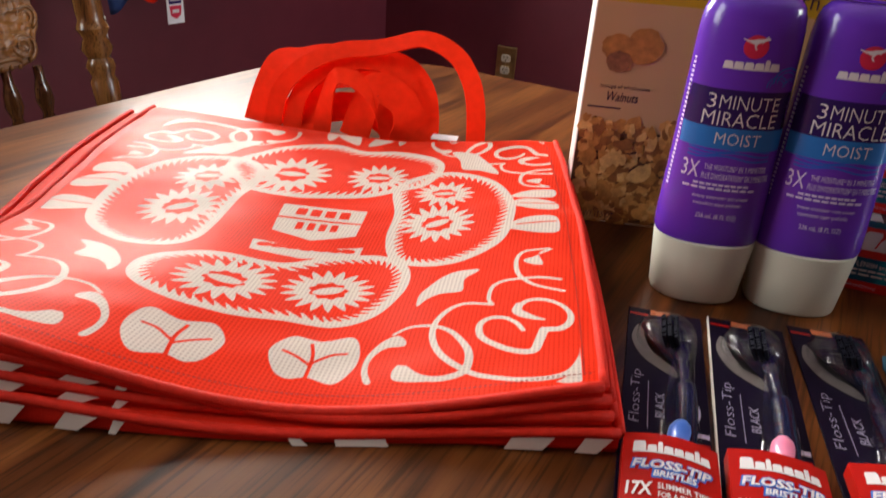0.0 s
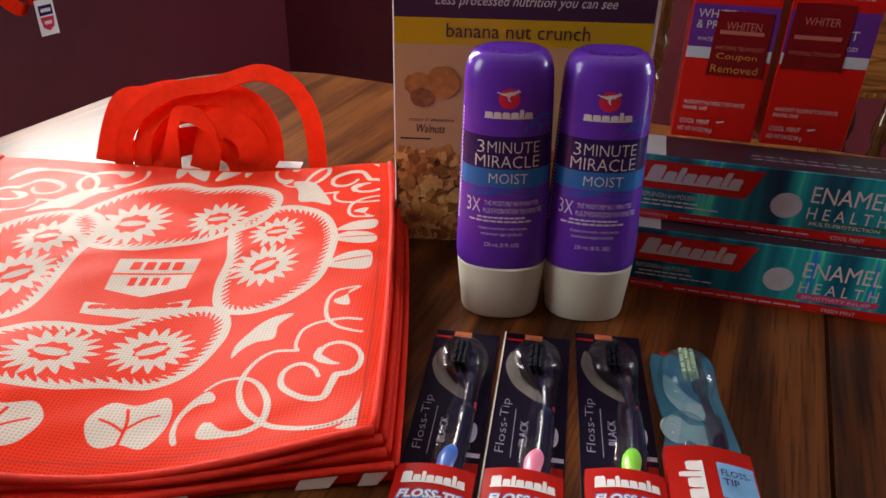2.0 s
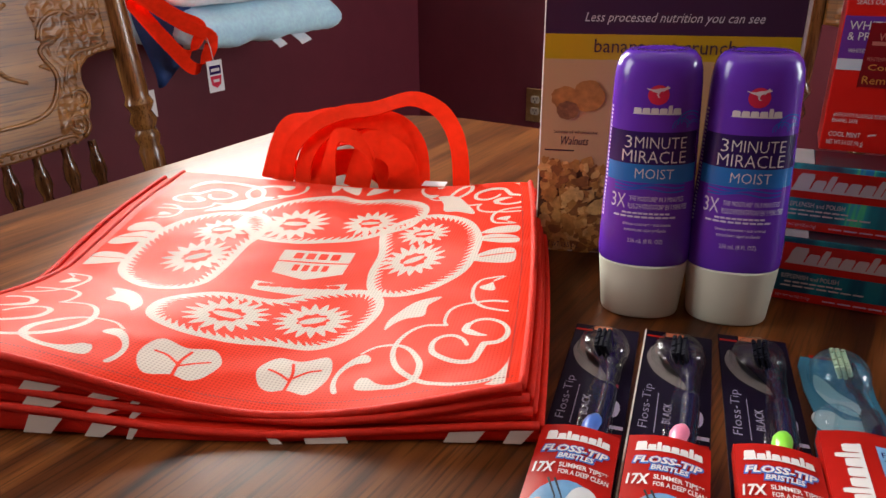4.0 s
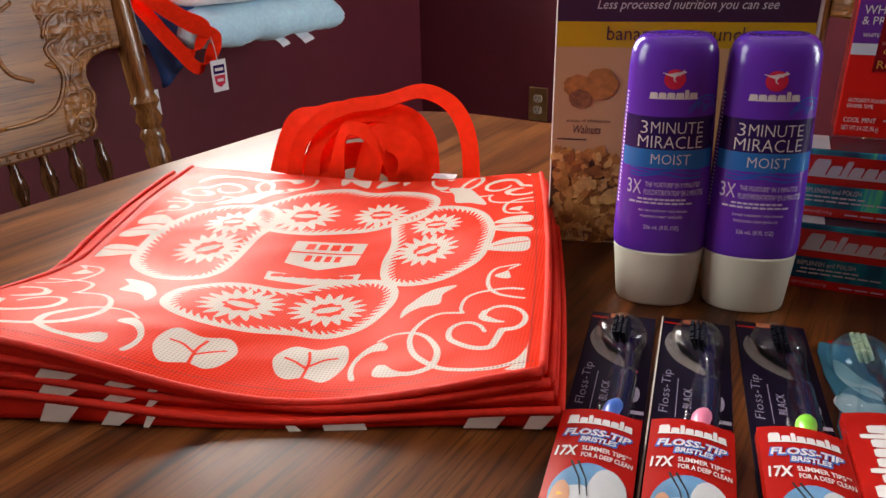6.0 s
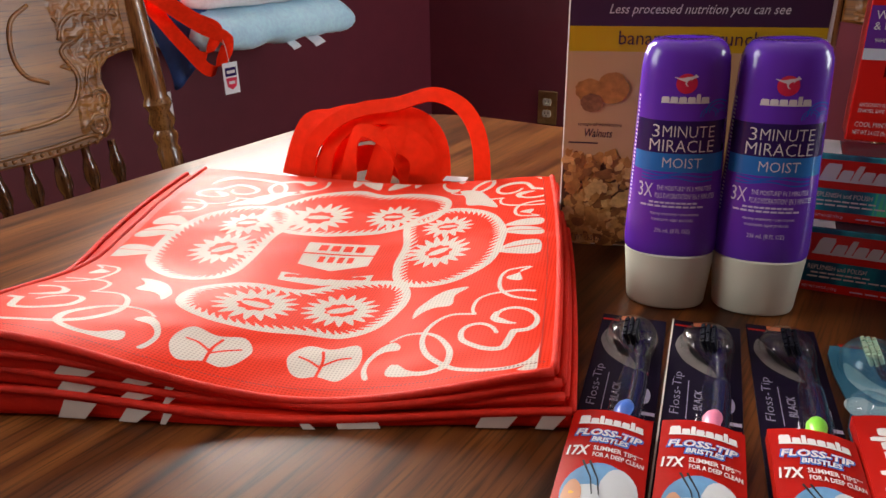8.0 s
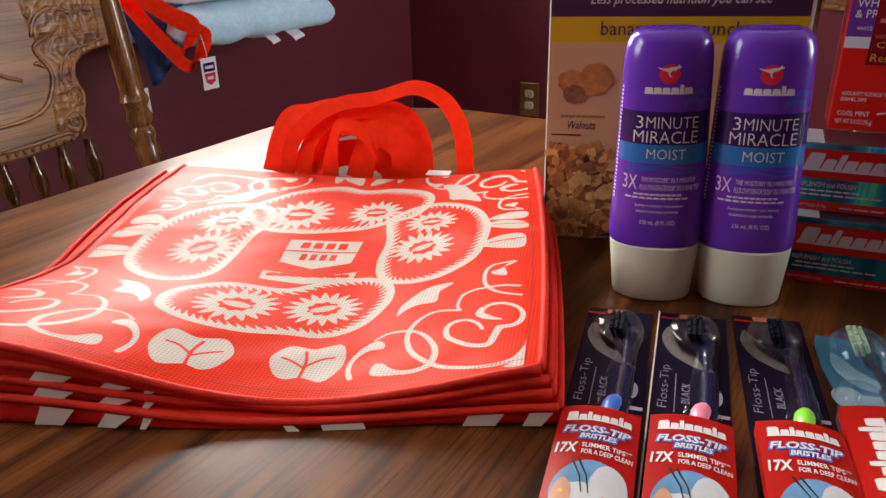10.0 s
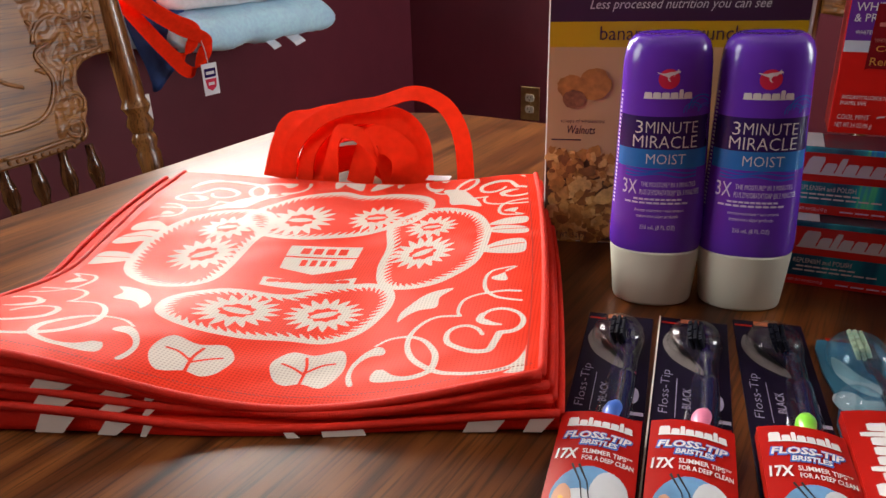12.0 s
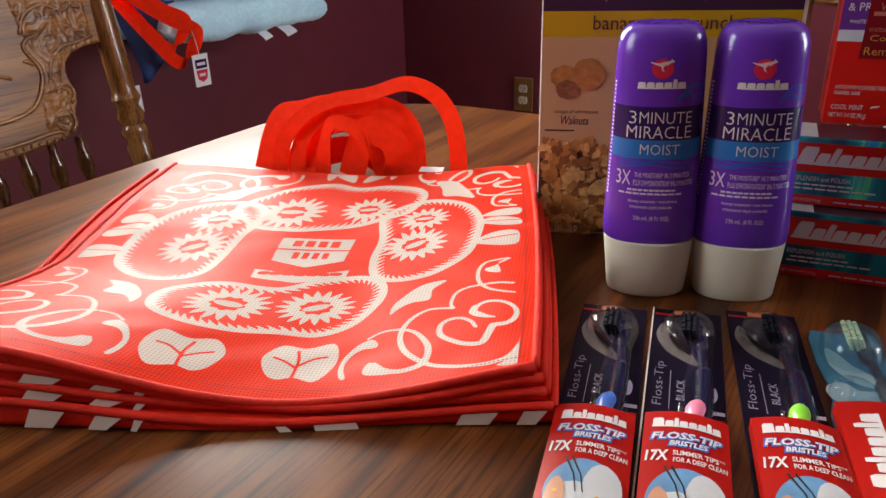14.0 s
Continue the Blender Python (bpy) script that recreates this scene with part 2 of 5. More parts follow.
SKIN_PRINT = material("print_gum", (0.55, 0.28, 0.17), 0.3, vary=0.2, scale=60)
BLISTER = clear_plastic("clear_blister", gloss=0.7, body=0.004, body_colour=(0.50, 0.52, 0.60))
BLISTER_BLUE = clear_plastic("blue_blister", (0.80, 0.95, 1.0), gloss=0.8, body=0.03, body_colour=(0.45, 0.75, 0.85))
BRISTLE = material("bristle_dark", (0.010, 0.011, 0.018), 0.7, vary=0.4, scale=900, spec=0.05)
BRISTLE_PALE = material("bristle_pale", (0.62, 0.66, 0.42), 0.5, vary=0.3, scale=900)
BRUSH_NAVY = material("brush_navy", (0.008, 0.010, 0.030), 0.2, vary=0.1, coat=0.5)
GRIP = {k: material("grip_" + k, c, 0.3, vary=0.1, coat=0.3) for k, c in
        (("blue", (0.06, 0.16, 0.55)), ("pink", (0.75, 0.22, 0.36)), ("green", (0.22, 0.62, 0.05)), ("lilac", (0.22, 0.20, 0.55)))}
TOWEL = material("towel_blue_terry", (0.46, 0.76, 1.0), 0.9, vary=0.14, scale=120, bump=1.0, bump_scale=500, sheen=0.4)
TOWEL_WHITE = material("towel_white_terry", (0.82, 0.86, 0.90), 0.9, vary=0.1, scale=120, bump=1.0, bump_scale=500, sheen=0.4)
BAG_BLUE = material("bag_blue_fabric", (0.015, 0.05, 0.19), 0.6, vary=0.2, scale=60, bump=0.5, bump_scale=700)
BRASS = material("brass_plate", (0.42, 0.29, 0.12), 0.32, 1.0, vary=0.2, scale=60)
IVORY = material("ivory_plastic", (0.50, 0.46, 0.36), 0.35, vary=0.04)
TAG_WHITE = material("tag_paper", (0.72, 0.74, 0.78), 0.6, vary=0.06)
GLASS = clear_plastic("window_glass")


# ---- building helpers ----
def part(name, bm, mat, parent=None, label="", smooth=False, angle=None):
    me = bpy.data.meshes.new(name)
    bm.to_mesh(me)
    bm.free()
    for m in (mat if isinstance(mat, (list, tuple)) else [mat]):
        me.materials.append(m)
    if smooth:
        me.shade_smooth()
        if angle:
            me.set_sharp_from_angle(angle=radians(angle))
    ob = new(name, me)
    ob.parent = parent
    if label:
        ob["label"] = label
    return ob


def thing(name, m, label, category, group="", kind=""):
    ob = new(name)
    ob.empty_display_size = 0.02
    ob.matrix_world = m
    return tagged(ob, label, category, group, kind)


def box(bm, x0, x1, y0, y1, z0, z1, bevel=0.0, m=None, segments=2):
    c = Matrix.Translation(((x0 + x1) / 2, (y0 + y1) / 2, (z0 + z1) / 2)) @ Matrix.Diagonal((x1 - x0, y1 - y0, z1 - z0, 1))
    vs = bmesh.ops.create_cube(bm, size=1, matrix=(m or Matrix()) @ c)["verts"]
    if bevel:
        es = list({e for v in vs for e in v.link_edges})
        bmesh.ops.bevel(bm, geom=es, offset=bevel, segments=segments, profile=0.5, affect="EDGES")
    return bm


def boxed(*a, **k):
    return box(bmesh.new(), *a, **k)


def rings(bm, rows, cap0=True, cap1=True):
    """Skin a list of closed rings of points."""
    vs = [[bm.verts.new(p) for p in r] for r in rows]
    n = len(rows[0])
    for a, b in zip(vs, vs[1:]):
        for i in range(n):
            bm.faces.new((a[i], a[(i + 1) % n], b[(i + 1) % n], b[i]))
    if cap0:
        bm.faces.new(vs[0][::-1])
    if cap1:
        bm.faces.new(vs[-1])
    return bm


def turned(bm, profile, m=None, n=20):
    """A turned post: (height, radius) rows about z."""
    m = m or Matrix()
    return rings(bm, [[m @ Vector((r * math.cos(2 * math.pi * i / n), r * math.sin(2 * math.pi * i / n), z)) for i in range(n)] for z, r in profile])


def spline(points, n):
    """Catmull-Rom through the points."""
    p = [Vector(q) for q in points]
    p = [2 * p[0] - p[1], *p, 2 * p[-1] - p[-2]]
    out = []
    for i in range(1, len(p) - 2):
        for k in range(n):
            t = k / n
            out.append(0.5 * (2 * p[i] + (p[i + 1] - p[i - 1]) * t + (2 * p[i - 1] - 5 * p[i] + 4 * p[i + 1] - p[i + 2]) * t * t + (3 * p[i] - p[i - 1] - 3 * p[i + 1] + p[i + 2]) * t ** 3))
    out.append(p[-2])
    return out


def tube(bm, pts, r, n=8):
    rows = []
    for i, p in enumerate(pts):
        d = (pts[min(i + 1, len(pts) - 1)] - pts[max(i - 1, 0)]).normalized()
        a = d.orthogonal() if i == 0 else (rows_a - d * rows_a.dot(d))
        a.normalize()
        rows_a = a
        b = d.cross(a)
        k = r(i / (len(pts) - 1)) if callable(r) else r
        rows.append([p + (a * math.cos(2 * math.pi * j / n) + b * math.sin(2 * math.pi * j / n)) * k for j in range(n)])
    return rings(bm, rows)


def ribbon(bm, pts, sides, width, thick):
    """A flat strap along pts; sides gives its width's direction at each point."""
    rows = []
    for i, p in enumerate(pts):
        d = (pts[min(i + 1, len(pts) - 1)] - pts[max(i - 1, 0)]).normalized()
        s = sides[i] - d * sides[i].dot(d)
        s.normalize()
        nn = d.cross(s)
        h, t = width / 2, thick / 2
        rows.append([p + s * a + nn * b for a, b in ((-h, -t), (-h * 0.5, -t), (h * 0.5, -t), (h, -t), (h, t), (h * 0.5, t), (-h * 0.5, t), (-h, t))])
    return rings(bm, rows)


def flat(bm, pts, place):
    """A filled outline (2D points) put down by place(x, y)."""
    vs = [bm.verts.new(place(x, y)) for x, y in pts]
    f = bm.faces.new(vs)
    bmesh.ops.triangulate(bm, faces=[f], ngon_method="EAR_CLIP")


def bar(bm, x0, x1, y0, y1, place, n=8):
    """A printed rectangle, cut across so that it can follow a bent face."""
    a = [(bm.verts.new(place(x0 + (x1 - x0) * i / n, y0)), bm.verts.new(place(x0 + (x1 - x0) * i / n, y1))) for i in range(n + 1)]
    for (p, q), (r, s) in zip(a, a[1:]):
        bm.faces.new((p, r, s, q))


def disc(bm, cx, cy, rx, ry, place, n=24, wob=0.0, seed=0, turn=0.0):
    rnd = random.Random(seed)
    pts = []
    for i in range(n):
        k = 1 + wob * (rnd.random() - 0.5)
        x, y = rx * k * math.cos(2 * math.pi * i / n), ry * k * math.sin(2 * math.pi * i / n)
        pts.append((x * math.cos(turn) - y * math.sin(turn), x * math.sin(turn) + y * math.cos(turn)))
    steps = (0.4, 0.75, 1.0) if n > 12 else (1.0,)
    vs = [[bm.verts.new(place(cx + x * f, cy + y * f)) for x, y in pts] for f in steps]
    hub = bm.verts.new(place(cx, cy))
    for i in range(n):
        bm.faces.new((hub, vs[0][i], vs[0][(i + 1) % n]))
        for a, b in zip(vs, vs[1:]):
            bm.faces.new((a[i], b[i], b[(i + 1) % n], a[(i + 1) % n]))


LETTERS = {}


def letters(bm, body, cx, cy, w, h, place, shear=0.0, bold=0.0):
    """Words in the built-in font, fitted to a box w by h about (cx, cy)."""
    key = (body, shear, bold)
    if key not in LETTERS:
        cu = bpy.data.curves.new("letters", "FONT")
        cu.body, cu.size, cu.resolution_u, cu.shear, cu.offset = body, 1.0, 2, shear, bold
        ob = new("letters", cu)
        dg = bpy.context.evaluated_depsgraph_get()
        me = bpy.data.meshes.new_from_object(ob.evaluated_get(dg))
        co = [v.co.copy() for v in me.vertices]
        LETTERS[key] = (co, [tuple(p.vertices) for p in me.polygons])
        bpy.data.objects.remove(ob)
        bpy.data.meshes.remove(me)
        bpy.data.curves.remove(cu)
    co, polys = LETTERS[key]
    x0, x1 = min(c.x for c in co), max(c.x for c in co)
    y0, y1 = min(c.y for c in co), max(c.y for c in co)
    vs = [bm.verts.new(place(cx + ((c.x - x0) / (x1 - x0) - 0.5) * w, cy + ((c.y - y0) / (y1 - y0) - 0.5) * h)) for c in co]
    for p in polys:
        bm.faces.new([vs[i] for i in p])


def word_shape(bm, cx, cy, w, h, pattern, place, lean=0.0):
    """A brand's word as one plain silhouette on a thin line: O a tall block, o a low one, l a narrow tall one."""
    wide = {"O": 1.35, "o": 1.0, "l": 0.55}
    total = sum(wide[c] for c in pattern)
    x = cx - w / 2
    cols = []
    for c in pattern:
        step = w * wide[c] / total
        hh = h * {"O": 1.0, "o": 0.68, "l": 0.98}[c]
        for f, up in ((0.0, 0.0), (0.05, 0.0), (0.06, 0.80), (0.16, 1.0), (0.84, 1.0), (0.94, 0.80), (0.95, 0.0), (1.0, 0.0)):
            cols.append((x + step * f, cy - h / 2, cy - h / 2 + max(h * 0.14, hh * up)))
        x += step
    cols = [c for i, c in enumerate(cols) if i == 0 or c[0] > cols[i - 1][0] + 1e-7]
    vs = [(bm.verts.new(place(a + lean * (b - cy), b)), bm.verts.new(place(a + lean * (t - cy), t))) for a, b, t in cols]
    for (p, q), (r, s) in zip(vs, vs[1:]):
        bm.faces.new((p, r, s, q))


# ---- the room ----
def room_part(name, m, bm, label, category, mat):
    ob = part(name, bm, mat)
    ob.matrix_world = m
    return tagged(ob, label, category, kind="structure")


floor = room_part("floor", ROOM, boxed(U0, U1, V0, V1, -0.05, 0), "brown oak floor under the dining table", "floor", FLOOR_OAK)
ceiling = room_part("ceiling", ROOM, boxed(U0 - 0.12, U1 + 0.12, V0 - 0.12, V1 + 0.12, H, H + 0.05), "plain white ceiling above the dining room", "ceiling", CEILING_WHITE)
room_part("wall_north", ROOM, boxed(U0 - 0.12, U1 + 0.12, V1, V1 + 0.12, -0.05, H), "deep maroon painted wall with an outlet", "wall", MAROON)


def wall_with_holes(name, m, a0, a1, holes, label):
    bm = bmesh.new()
    for h0, h1, z0, z1 in holes:
        box(bm, a0, h0, 0, 0.12, -0.05, H)
        box(bm, h0, h1, 0, 0.12, -0.05, z0)
        box(bm, h0, h1, 0, 0.12, z1, H)
        a0 = h1
    box(bm, a0, a1, 0, 0.12, -0.05, H)
    return room_part(name, m, bm, label, "wall", MAROON)


WEST = Matrix.Translation(uv(U0, 0)) @ ROOM @ Matrix.Rotation(radians(90), 4, "Z")     # its x runs along v, its y out of the room
wall_with_holes("wall_west", WEST, V0, V1, (WIN_FILL, WIN_L), "deep maroon painted wall with a bright window and an added one")
EAST = Matrix.Translation(uv(U1 + 0.12, 0)) @ ROOM @ Matrix.Rotation(radians(90), 4, "Z")
wall_with_holes("wall_east", EAST, V0, V1, (WIN_E,), "maroon painted wall with a tall window")
wall_with_holes("wall_south", Matrix.Translation(uv(0, V0 - 0.12)) @ ROOM, U0 - 0.12, U1 + 0.12, (), "plain maroon painted wall behind the table")


def window(name, m, a0, a1, z0, z1, label):
    root = thing(name, m, label, "window", kind="structure")
    for x0, x1, y0, y1 in ((a0, a0 + 0.04, z0, z1), (a1 - 0.04, a1, z0, z1), (a0 + 0.04, a1 - 0.04, z0, z0 + 0.04), (a0 + 0.04, a1 - 0.04, z1 - 0.04, z1),
                           (a0 + 0.04, a1 - 0.04, (z0 + z1) / 2 - 0.02, (z0 + z1) / 2 + 0.02)):
        part("window_frame", boxed(x0, x1, 0.015, 0.05, y0, y1, 0.003), TRIM_WHITE, root)
    for y0, y1 in ((z0 + 0.04, (z0 + z1) / 2 - 0.02), ((z0 + z1) / 2 + 0.02, z1 - 0.04)):
        p = part("pane", boxed(a0 + 0.04, a1 - 0.04, 0.03, 0.034, y0, y1), GLASS, root)
        p.visible_shadow = False
    return root


window("window_1", WEST, *WIN_L, "white framed sash window above the shelf")
window("fill_window", WEST, *WIN_FILL, "wide white framed window letting in daylight")
window("window_3", Matrix.Translation(uv(U1, 0)) @ ROOM @ Matrix.Rotation(radians(90), 4, "Z") @ Matrix.Diagonal((1, -1, 1, 1)), *WIN_E, "tall white framed window letting in daylight")
for name, m, a0, a1 in (("baseboard_north", Matrix.Translation(uv(0, V1)) @ ROOM, U0 + 0.015, U1), ("baseboard_west", WEST, V0, V1)):
    room_part(name, m, boxed(a0, a1, -0.015, 0, 0, 0.09, 0.003), "white painted baseboard along the wall", "baseboard", TRIM_WHITE)


def outlet_plate(m):
    root = thing("wall_outlet", m, "brass wall plate with two ivory sockets", "outlet")
    part("plate", boxed(-0.036, 0.036, -0.006, 0, -0.058, 0.058, 0.003), BRASS, root)
    for z in (-0.020, 0.020):
        bm = bmesh.new()
        rings(bm, [[Vector((0.0165 * math.copysign(abs(math.cos(a)) ** 0.8, math.cos(a)), -y, z + max(-0.0125, min(0.0125, 0.0165 * math.sin(a))))) for a in
                    [2 * math.pi * i / 24 for i in range(24)]] for y in (0.004, 0.009)])
        s = part("socket", bm, IVORY, root)
        for x in (-0.006, 0.006):
            part("slot", boxed(x - 0.001, x + 0.001, -0.0096, -0.0086, z - 0.001, z + 0.007), INK_BLACK, s)
        part("slot", boxed(-0.002, 0.002, -0.0096, -0.0086, z - 0.009, z - 0.005), INK_BLACK, s)
    bm = bmesh.new()
    turned(bm, [(0, 0.003), (0.0015, 0.003), (0.002, 0.002)], Matrix.Translation((0, -0.006, 0)) @ Matrix.Rotation(radians(90), 4, "X"), 12)
    part("screw", bm, BRASS, root)
    return root


outlet_plate(Matrix.Translation(uv(-0.902, V1, 0.430)) @ ROOM)


# ---- the dining table ----
def rounded_outline(u0, u1, v0, v1, r, n=14):
    pts = []
    for cx, cy, a0 in ((u1 - r, v1 - r, 0), (u0 + r, v1 - r, 90), (u0 + r, v0 + r, 180), (u1 - r, v0 + r, 270)):
        for i in range(n + 1):
            a = radians(a0 + 90 * i / n)
            pts.append((cx + r * math.cos(a), cy + r * math.sin(a)))
    return pts


def slab(outline, z0, z1, round_edge):
    """A board with that outline and a rounded rim."""
    n = len(outline)
    bm = bmesh.new()

    def inset(d):
        out = []
        for i, (x, y) in enumerate(outline):
            (ax, ay), (bx, by) = outline[i - 1], outline[(i + 1) % n]
            t = Vector((bx - ax, by - ay)).normalized()
            out.append((x - t.y * d, y + t.x * d))
        return out
    rows = []
    for k in range(7):
        a = radians(-90 + 30 * k)
        p = inset(round_edge * (1 - math.cos(a)))
        z = (z0 + z1) / 2 + (z1 - z0) / 2 * math.sin(a)
        rows.append([Vector((x, y, z)) for x, y in p])
    return rings(bm, rows)


SEAM = 0.266
table = thing("dining_table", ROOM.copy(), "varnished oak dining table with rounded corners", "table")
whole = rounded_outline(-0.522, 1.15, -0.03, 1.022, 0.21)
for lo, hi in ((-9, SEAM - 0.0013), (SEAM + 0.0013, 9)):
    bm = slab(whole, TOP - 0.026, TOP, 0.012)
    for co, no in ((lo, -1), (hi, 1)):
        g = bm.verts[:] + bm.edges[:] + bm.faces[:]
        cut = bmesh.ops.bisect_plane(bm, geom=g, plane_co=(co, 0, 0), plane_no=(no, 0, 0), clear_outer=True)["geom_cut"]
        es = [e for e in cut if isinstance(e, bmesh.types.BMEdge)]
        if es:
            bmesh.ops.contextual_create(bm, geom=es)
    part("tabletop", bm, TABLE_OAK, table, smooth=True, angle=40)
for a, b, c, d in ((-0.40, 0.95, 0.10, 0.125), (-0.40, 0.95, 0.88, 0.905), (-0.425, -0.40, 0.10, 0.905), (0.95, 0.975, 0.10, 0.905)):
    part("apron", boxed(a, b, c, d, TOP - 0.11, TOP - 0.026, 0.003), TABLE_OAK, table)
for x in (-0.36, 0.91):
    for y in (0.16, 0.845):
        bm = bmesh.new()
        turned(bm, [(0, 0.022), (0.05, 0.030), (0.10, 0.022), (0.30, 0.034), (0.50, 0.040), (0.56, 0.028), (0.60, 0.040), (TOP - 0.03, 0.040)], Matrix.Translation((x, y, 0)))
        part("leg", bm, POST_OAK, table, smooth=True, angle=50)


# ---- the stack of shopping bags ----
def soft_interp(x, xs, ys):
    g = np.linspace(-0.2, 1.2, 281)
    v = np.interp(g, xs, ys)
    k = np.exp(-0.5 * (np.arange(-30, 31) / 11.0) ** 2)
    v = np.convolve(np.pad(v, 30, mode="edge"), k / k.sum(), "valid")
    return np.interp(x, g, v)


def bag_surface(s, t):
    """The top bag's upper face: s from its left to its right edge, t from its base to its mouth."""
    s, t = np.asarray(s, float), np.asarray(t, float)
    x0 = soft_interp(t, [0, 0.3, 0.5, 0.75, 1], [-0.138, -0.139, -0.155, -0.177, -0.190])
    x1 = 0.198 - 0.010 * t - 0.018 * t * t
    x = x0 + (x1 - x0) * s
    yf, yb = 0.3462 + 0.16 * (-0.138 + 0.336 * s), soft_interp(s, [0, 0.25, 0.5, 0.75, 1], [0.717, 0.722, 0.714, 0.702, 0.696])
    zf = soft_interp(s, [0, 0.18, 0.26, 0.342, 0.423, 0.509, 0.595, 0.656, 0.768, 0.854, 0.94, 1], [0.803, 0.8, 0.791, 0.781, 0.7705, 0.763, 0.7585, 0.7585, 0.7635, 0.7700, 0.7775, 0.7835])
    zb = soft_interp(s, [0, 0.22, 0.44, 0.64, 0.84, 1], [0.7665, 0.7615, 0.7615, 0.7635, 0.776, 0.784])
    # beside the left edge the face sinks to a crease, rises behind it and falls again to the mouth
    k = np.clip(1.35 - 1.7 * s, 0, 1)
    front = k * soft_interp(t, [0, 0.2, 0.40, 0.6, 1], [1, 0.52, 0.02, 0, 0]) + (1 - k) * (1 - np.clip(t, 0, 1) ** 0.9)
    fold = k * np.clip(s / 0.10, 0.25, 1) * soft_interp(t, [0, 0.3, 0.40, 0.55, 0.65, 0.80, 1], [0, 0.0, 0.0015, 0.0075, 0.0085, 0.004, 0])
    hump = 0.003 * np.exp(-(((t - 0.62) + 0.5 * (s - 0.75)) / 0.07) ** 2) * np.clip(s * 2 - 0.8, 0, 1)
    return x, yf + (yb - yf) * t, zf * front + zb * (1 - front) + fold + hump


# the print of the bag's face, as a field in millimetres (above zero: ink), on a grid over the face
BW, BH = 352.0, 340.0
NX, NY = 353, 341
GX, GY = np.meshgrid(np.linspace(0, BW, NX), np.linspace(0, BH, NY))
RX, RY = GX.copy(), GY.copy()
# the fabric's stretch: the print runs a little askew and is pulled over the folds
_u, _v = RX / 176 - 1, RY / 170 - 1
GX = 187.4 + 163.4 * _u - 13.3 * _v + 6.6 * _u ** 2 + 7.1 * _u * _v - 11.0 * _v ** 2 + 0.3 * _u ** 3 - 2.3 * _u ** 2 * _v + 2.8 * _u * _v ** 2 + 6.9 * _v ** 3
GY = 169.8 - 24.1 * _u + 184.4 * _v + 3.9 * _u ** 2 - 8.3 * _u * _v - 24.1 * _v ** 2 + 17.2 * _u ** 3 - 0.2 * _u ** 2 * _v + 11.4 * _u * _v ** 2 - 11.2 * _v ** 3
INK = np.full(GX.shape, -2.0)


def tri(a):
    return 1 - 2 * np.abs(a - np.floor(a) - 0.5)


def near_line(pts, closed=False):
    """Distance to a line of points, the way along it, and which side (for closed lines: inside above zero)."""
    p = np.array(pts, float)
    q = np.roll(p, -1, 0) if closed else p[1:]
    p = p if closed else p[:-1]
    best, along, inside, run = np.full(GX.shape, 1e9), np.zeros(GX.shape), np.zeros(GX.shape, bool), 0.0
    for (ax, ay), (bx, by) in zip(p, q):
        ln = math.hypot(bx - ax, by - ay) + 1e-9
        k = np.clip(((GX - ax) * (bx - ax) + (GY - ay) * (by - ay)) / ln ** 2, 0, 1)
        d = np.hypot(GX - ax - k * (bx - ax), GY - ay - k * (by - ay))
        m = d < best
        best[m], along[m] = d[m], (run + k * ln)[m]
        run += ln
        if closed and ay != by:
            inside ^= ((ay > GY) != (by > GY)) & (GX < (bx - ax) * (GY - ay) / (by - ay) + ax)
    return best, along, np.where(inside, best, -best), run


def ink(f):
    np.maximum(INK, np.clip(f, -2, 2), out=INK)


def clear_ink(f):
    np.minimum(INK, -np.clip(f, -2, 2), out=INK)


def curve2(pts, n=8):
    return [(p.x, p.y) for p in spline([(x, y, 0) for x, y in pts], n)]


def loop2(pts, n=8):
    k = len(pts)
    c = curve2([pts[-2], pts[-1], *pts, pts[0], pts[1]], n)
    return c[2 * n: (k + 2) * n]


def stroke(pts, w0, w1=None, w2=None):
    """A swelling line: its half-width at start, middle and end."""
    d, along, _, run = near_line(curve2(pts))
    w1, w2 = w0 if w1 is None else w1, w0 if w2 is None else w2
    ink(np.interp(along / run, [0, 0.5, 1], [w0, w1, w2]) - d)


def shape(pts, smooth=True):
    ink(near_line(loop2(pts) if smooth else pts, True)[2])


def flower(cx, cy, r, n, turn, flat_by=1.0):
    a = np.arctan2((GY - cy) / flat_by, GX - cx)
    d = np.hypot(GX - cx, (GY - cy) / flat_by)
    z = a / (2 * math.pi) * n + turn
    ink(np.minimum(r * (0.66 + 0.46 * tri(z) ** 0.9) - d, d - r * (0.38 + 0.10 * tri(z * 0.5))))
    ca, sa = math.cos(turn), math.sin(turn)
    ink(r * 0.17 - np.hypot((GX - cx) * 0.45 * ca + (GY - cy) * 0.45 * sa, (GY - cy) * ca - (GX - cx) * sa))


def wreath(pts, freq=0.17):
    """The shaggy white outline about a pair of flowers."""
    _, along, d, run = near_line(loop2(pts), True)
    n = round(run * freq)
    z = along / run * n + 0.15 * d
    ink(np.minimum(d + 0.5, 4.0 + 7.5 * tri(z) ** 1.4 - d))


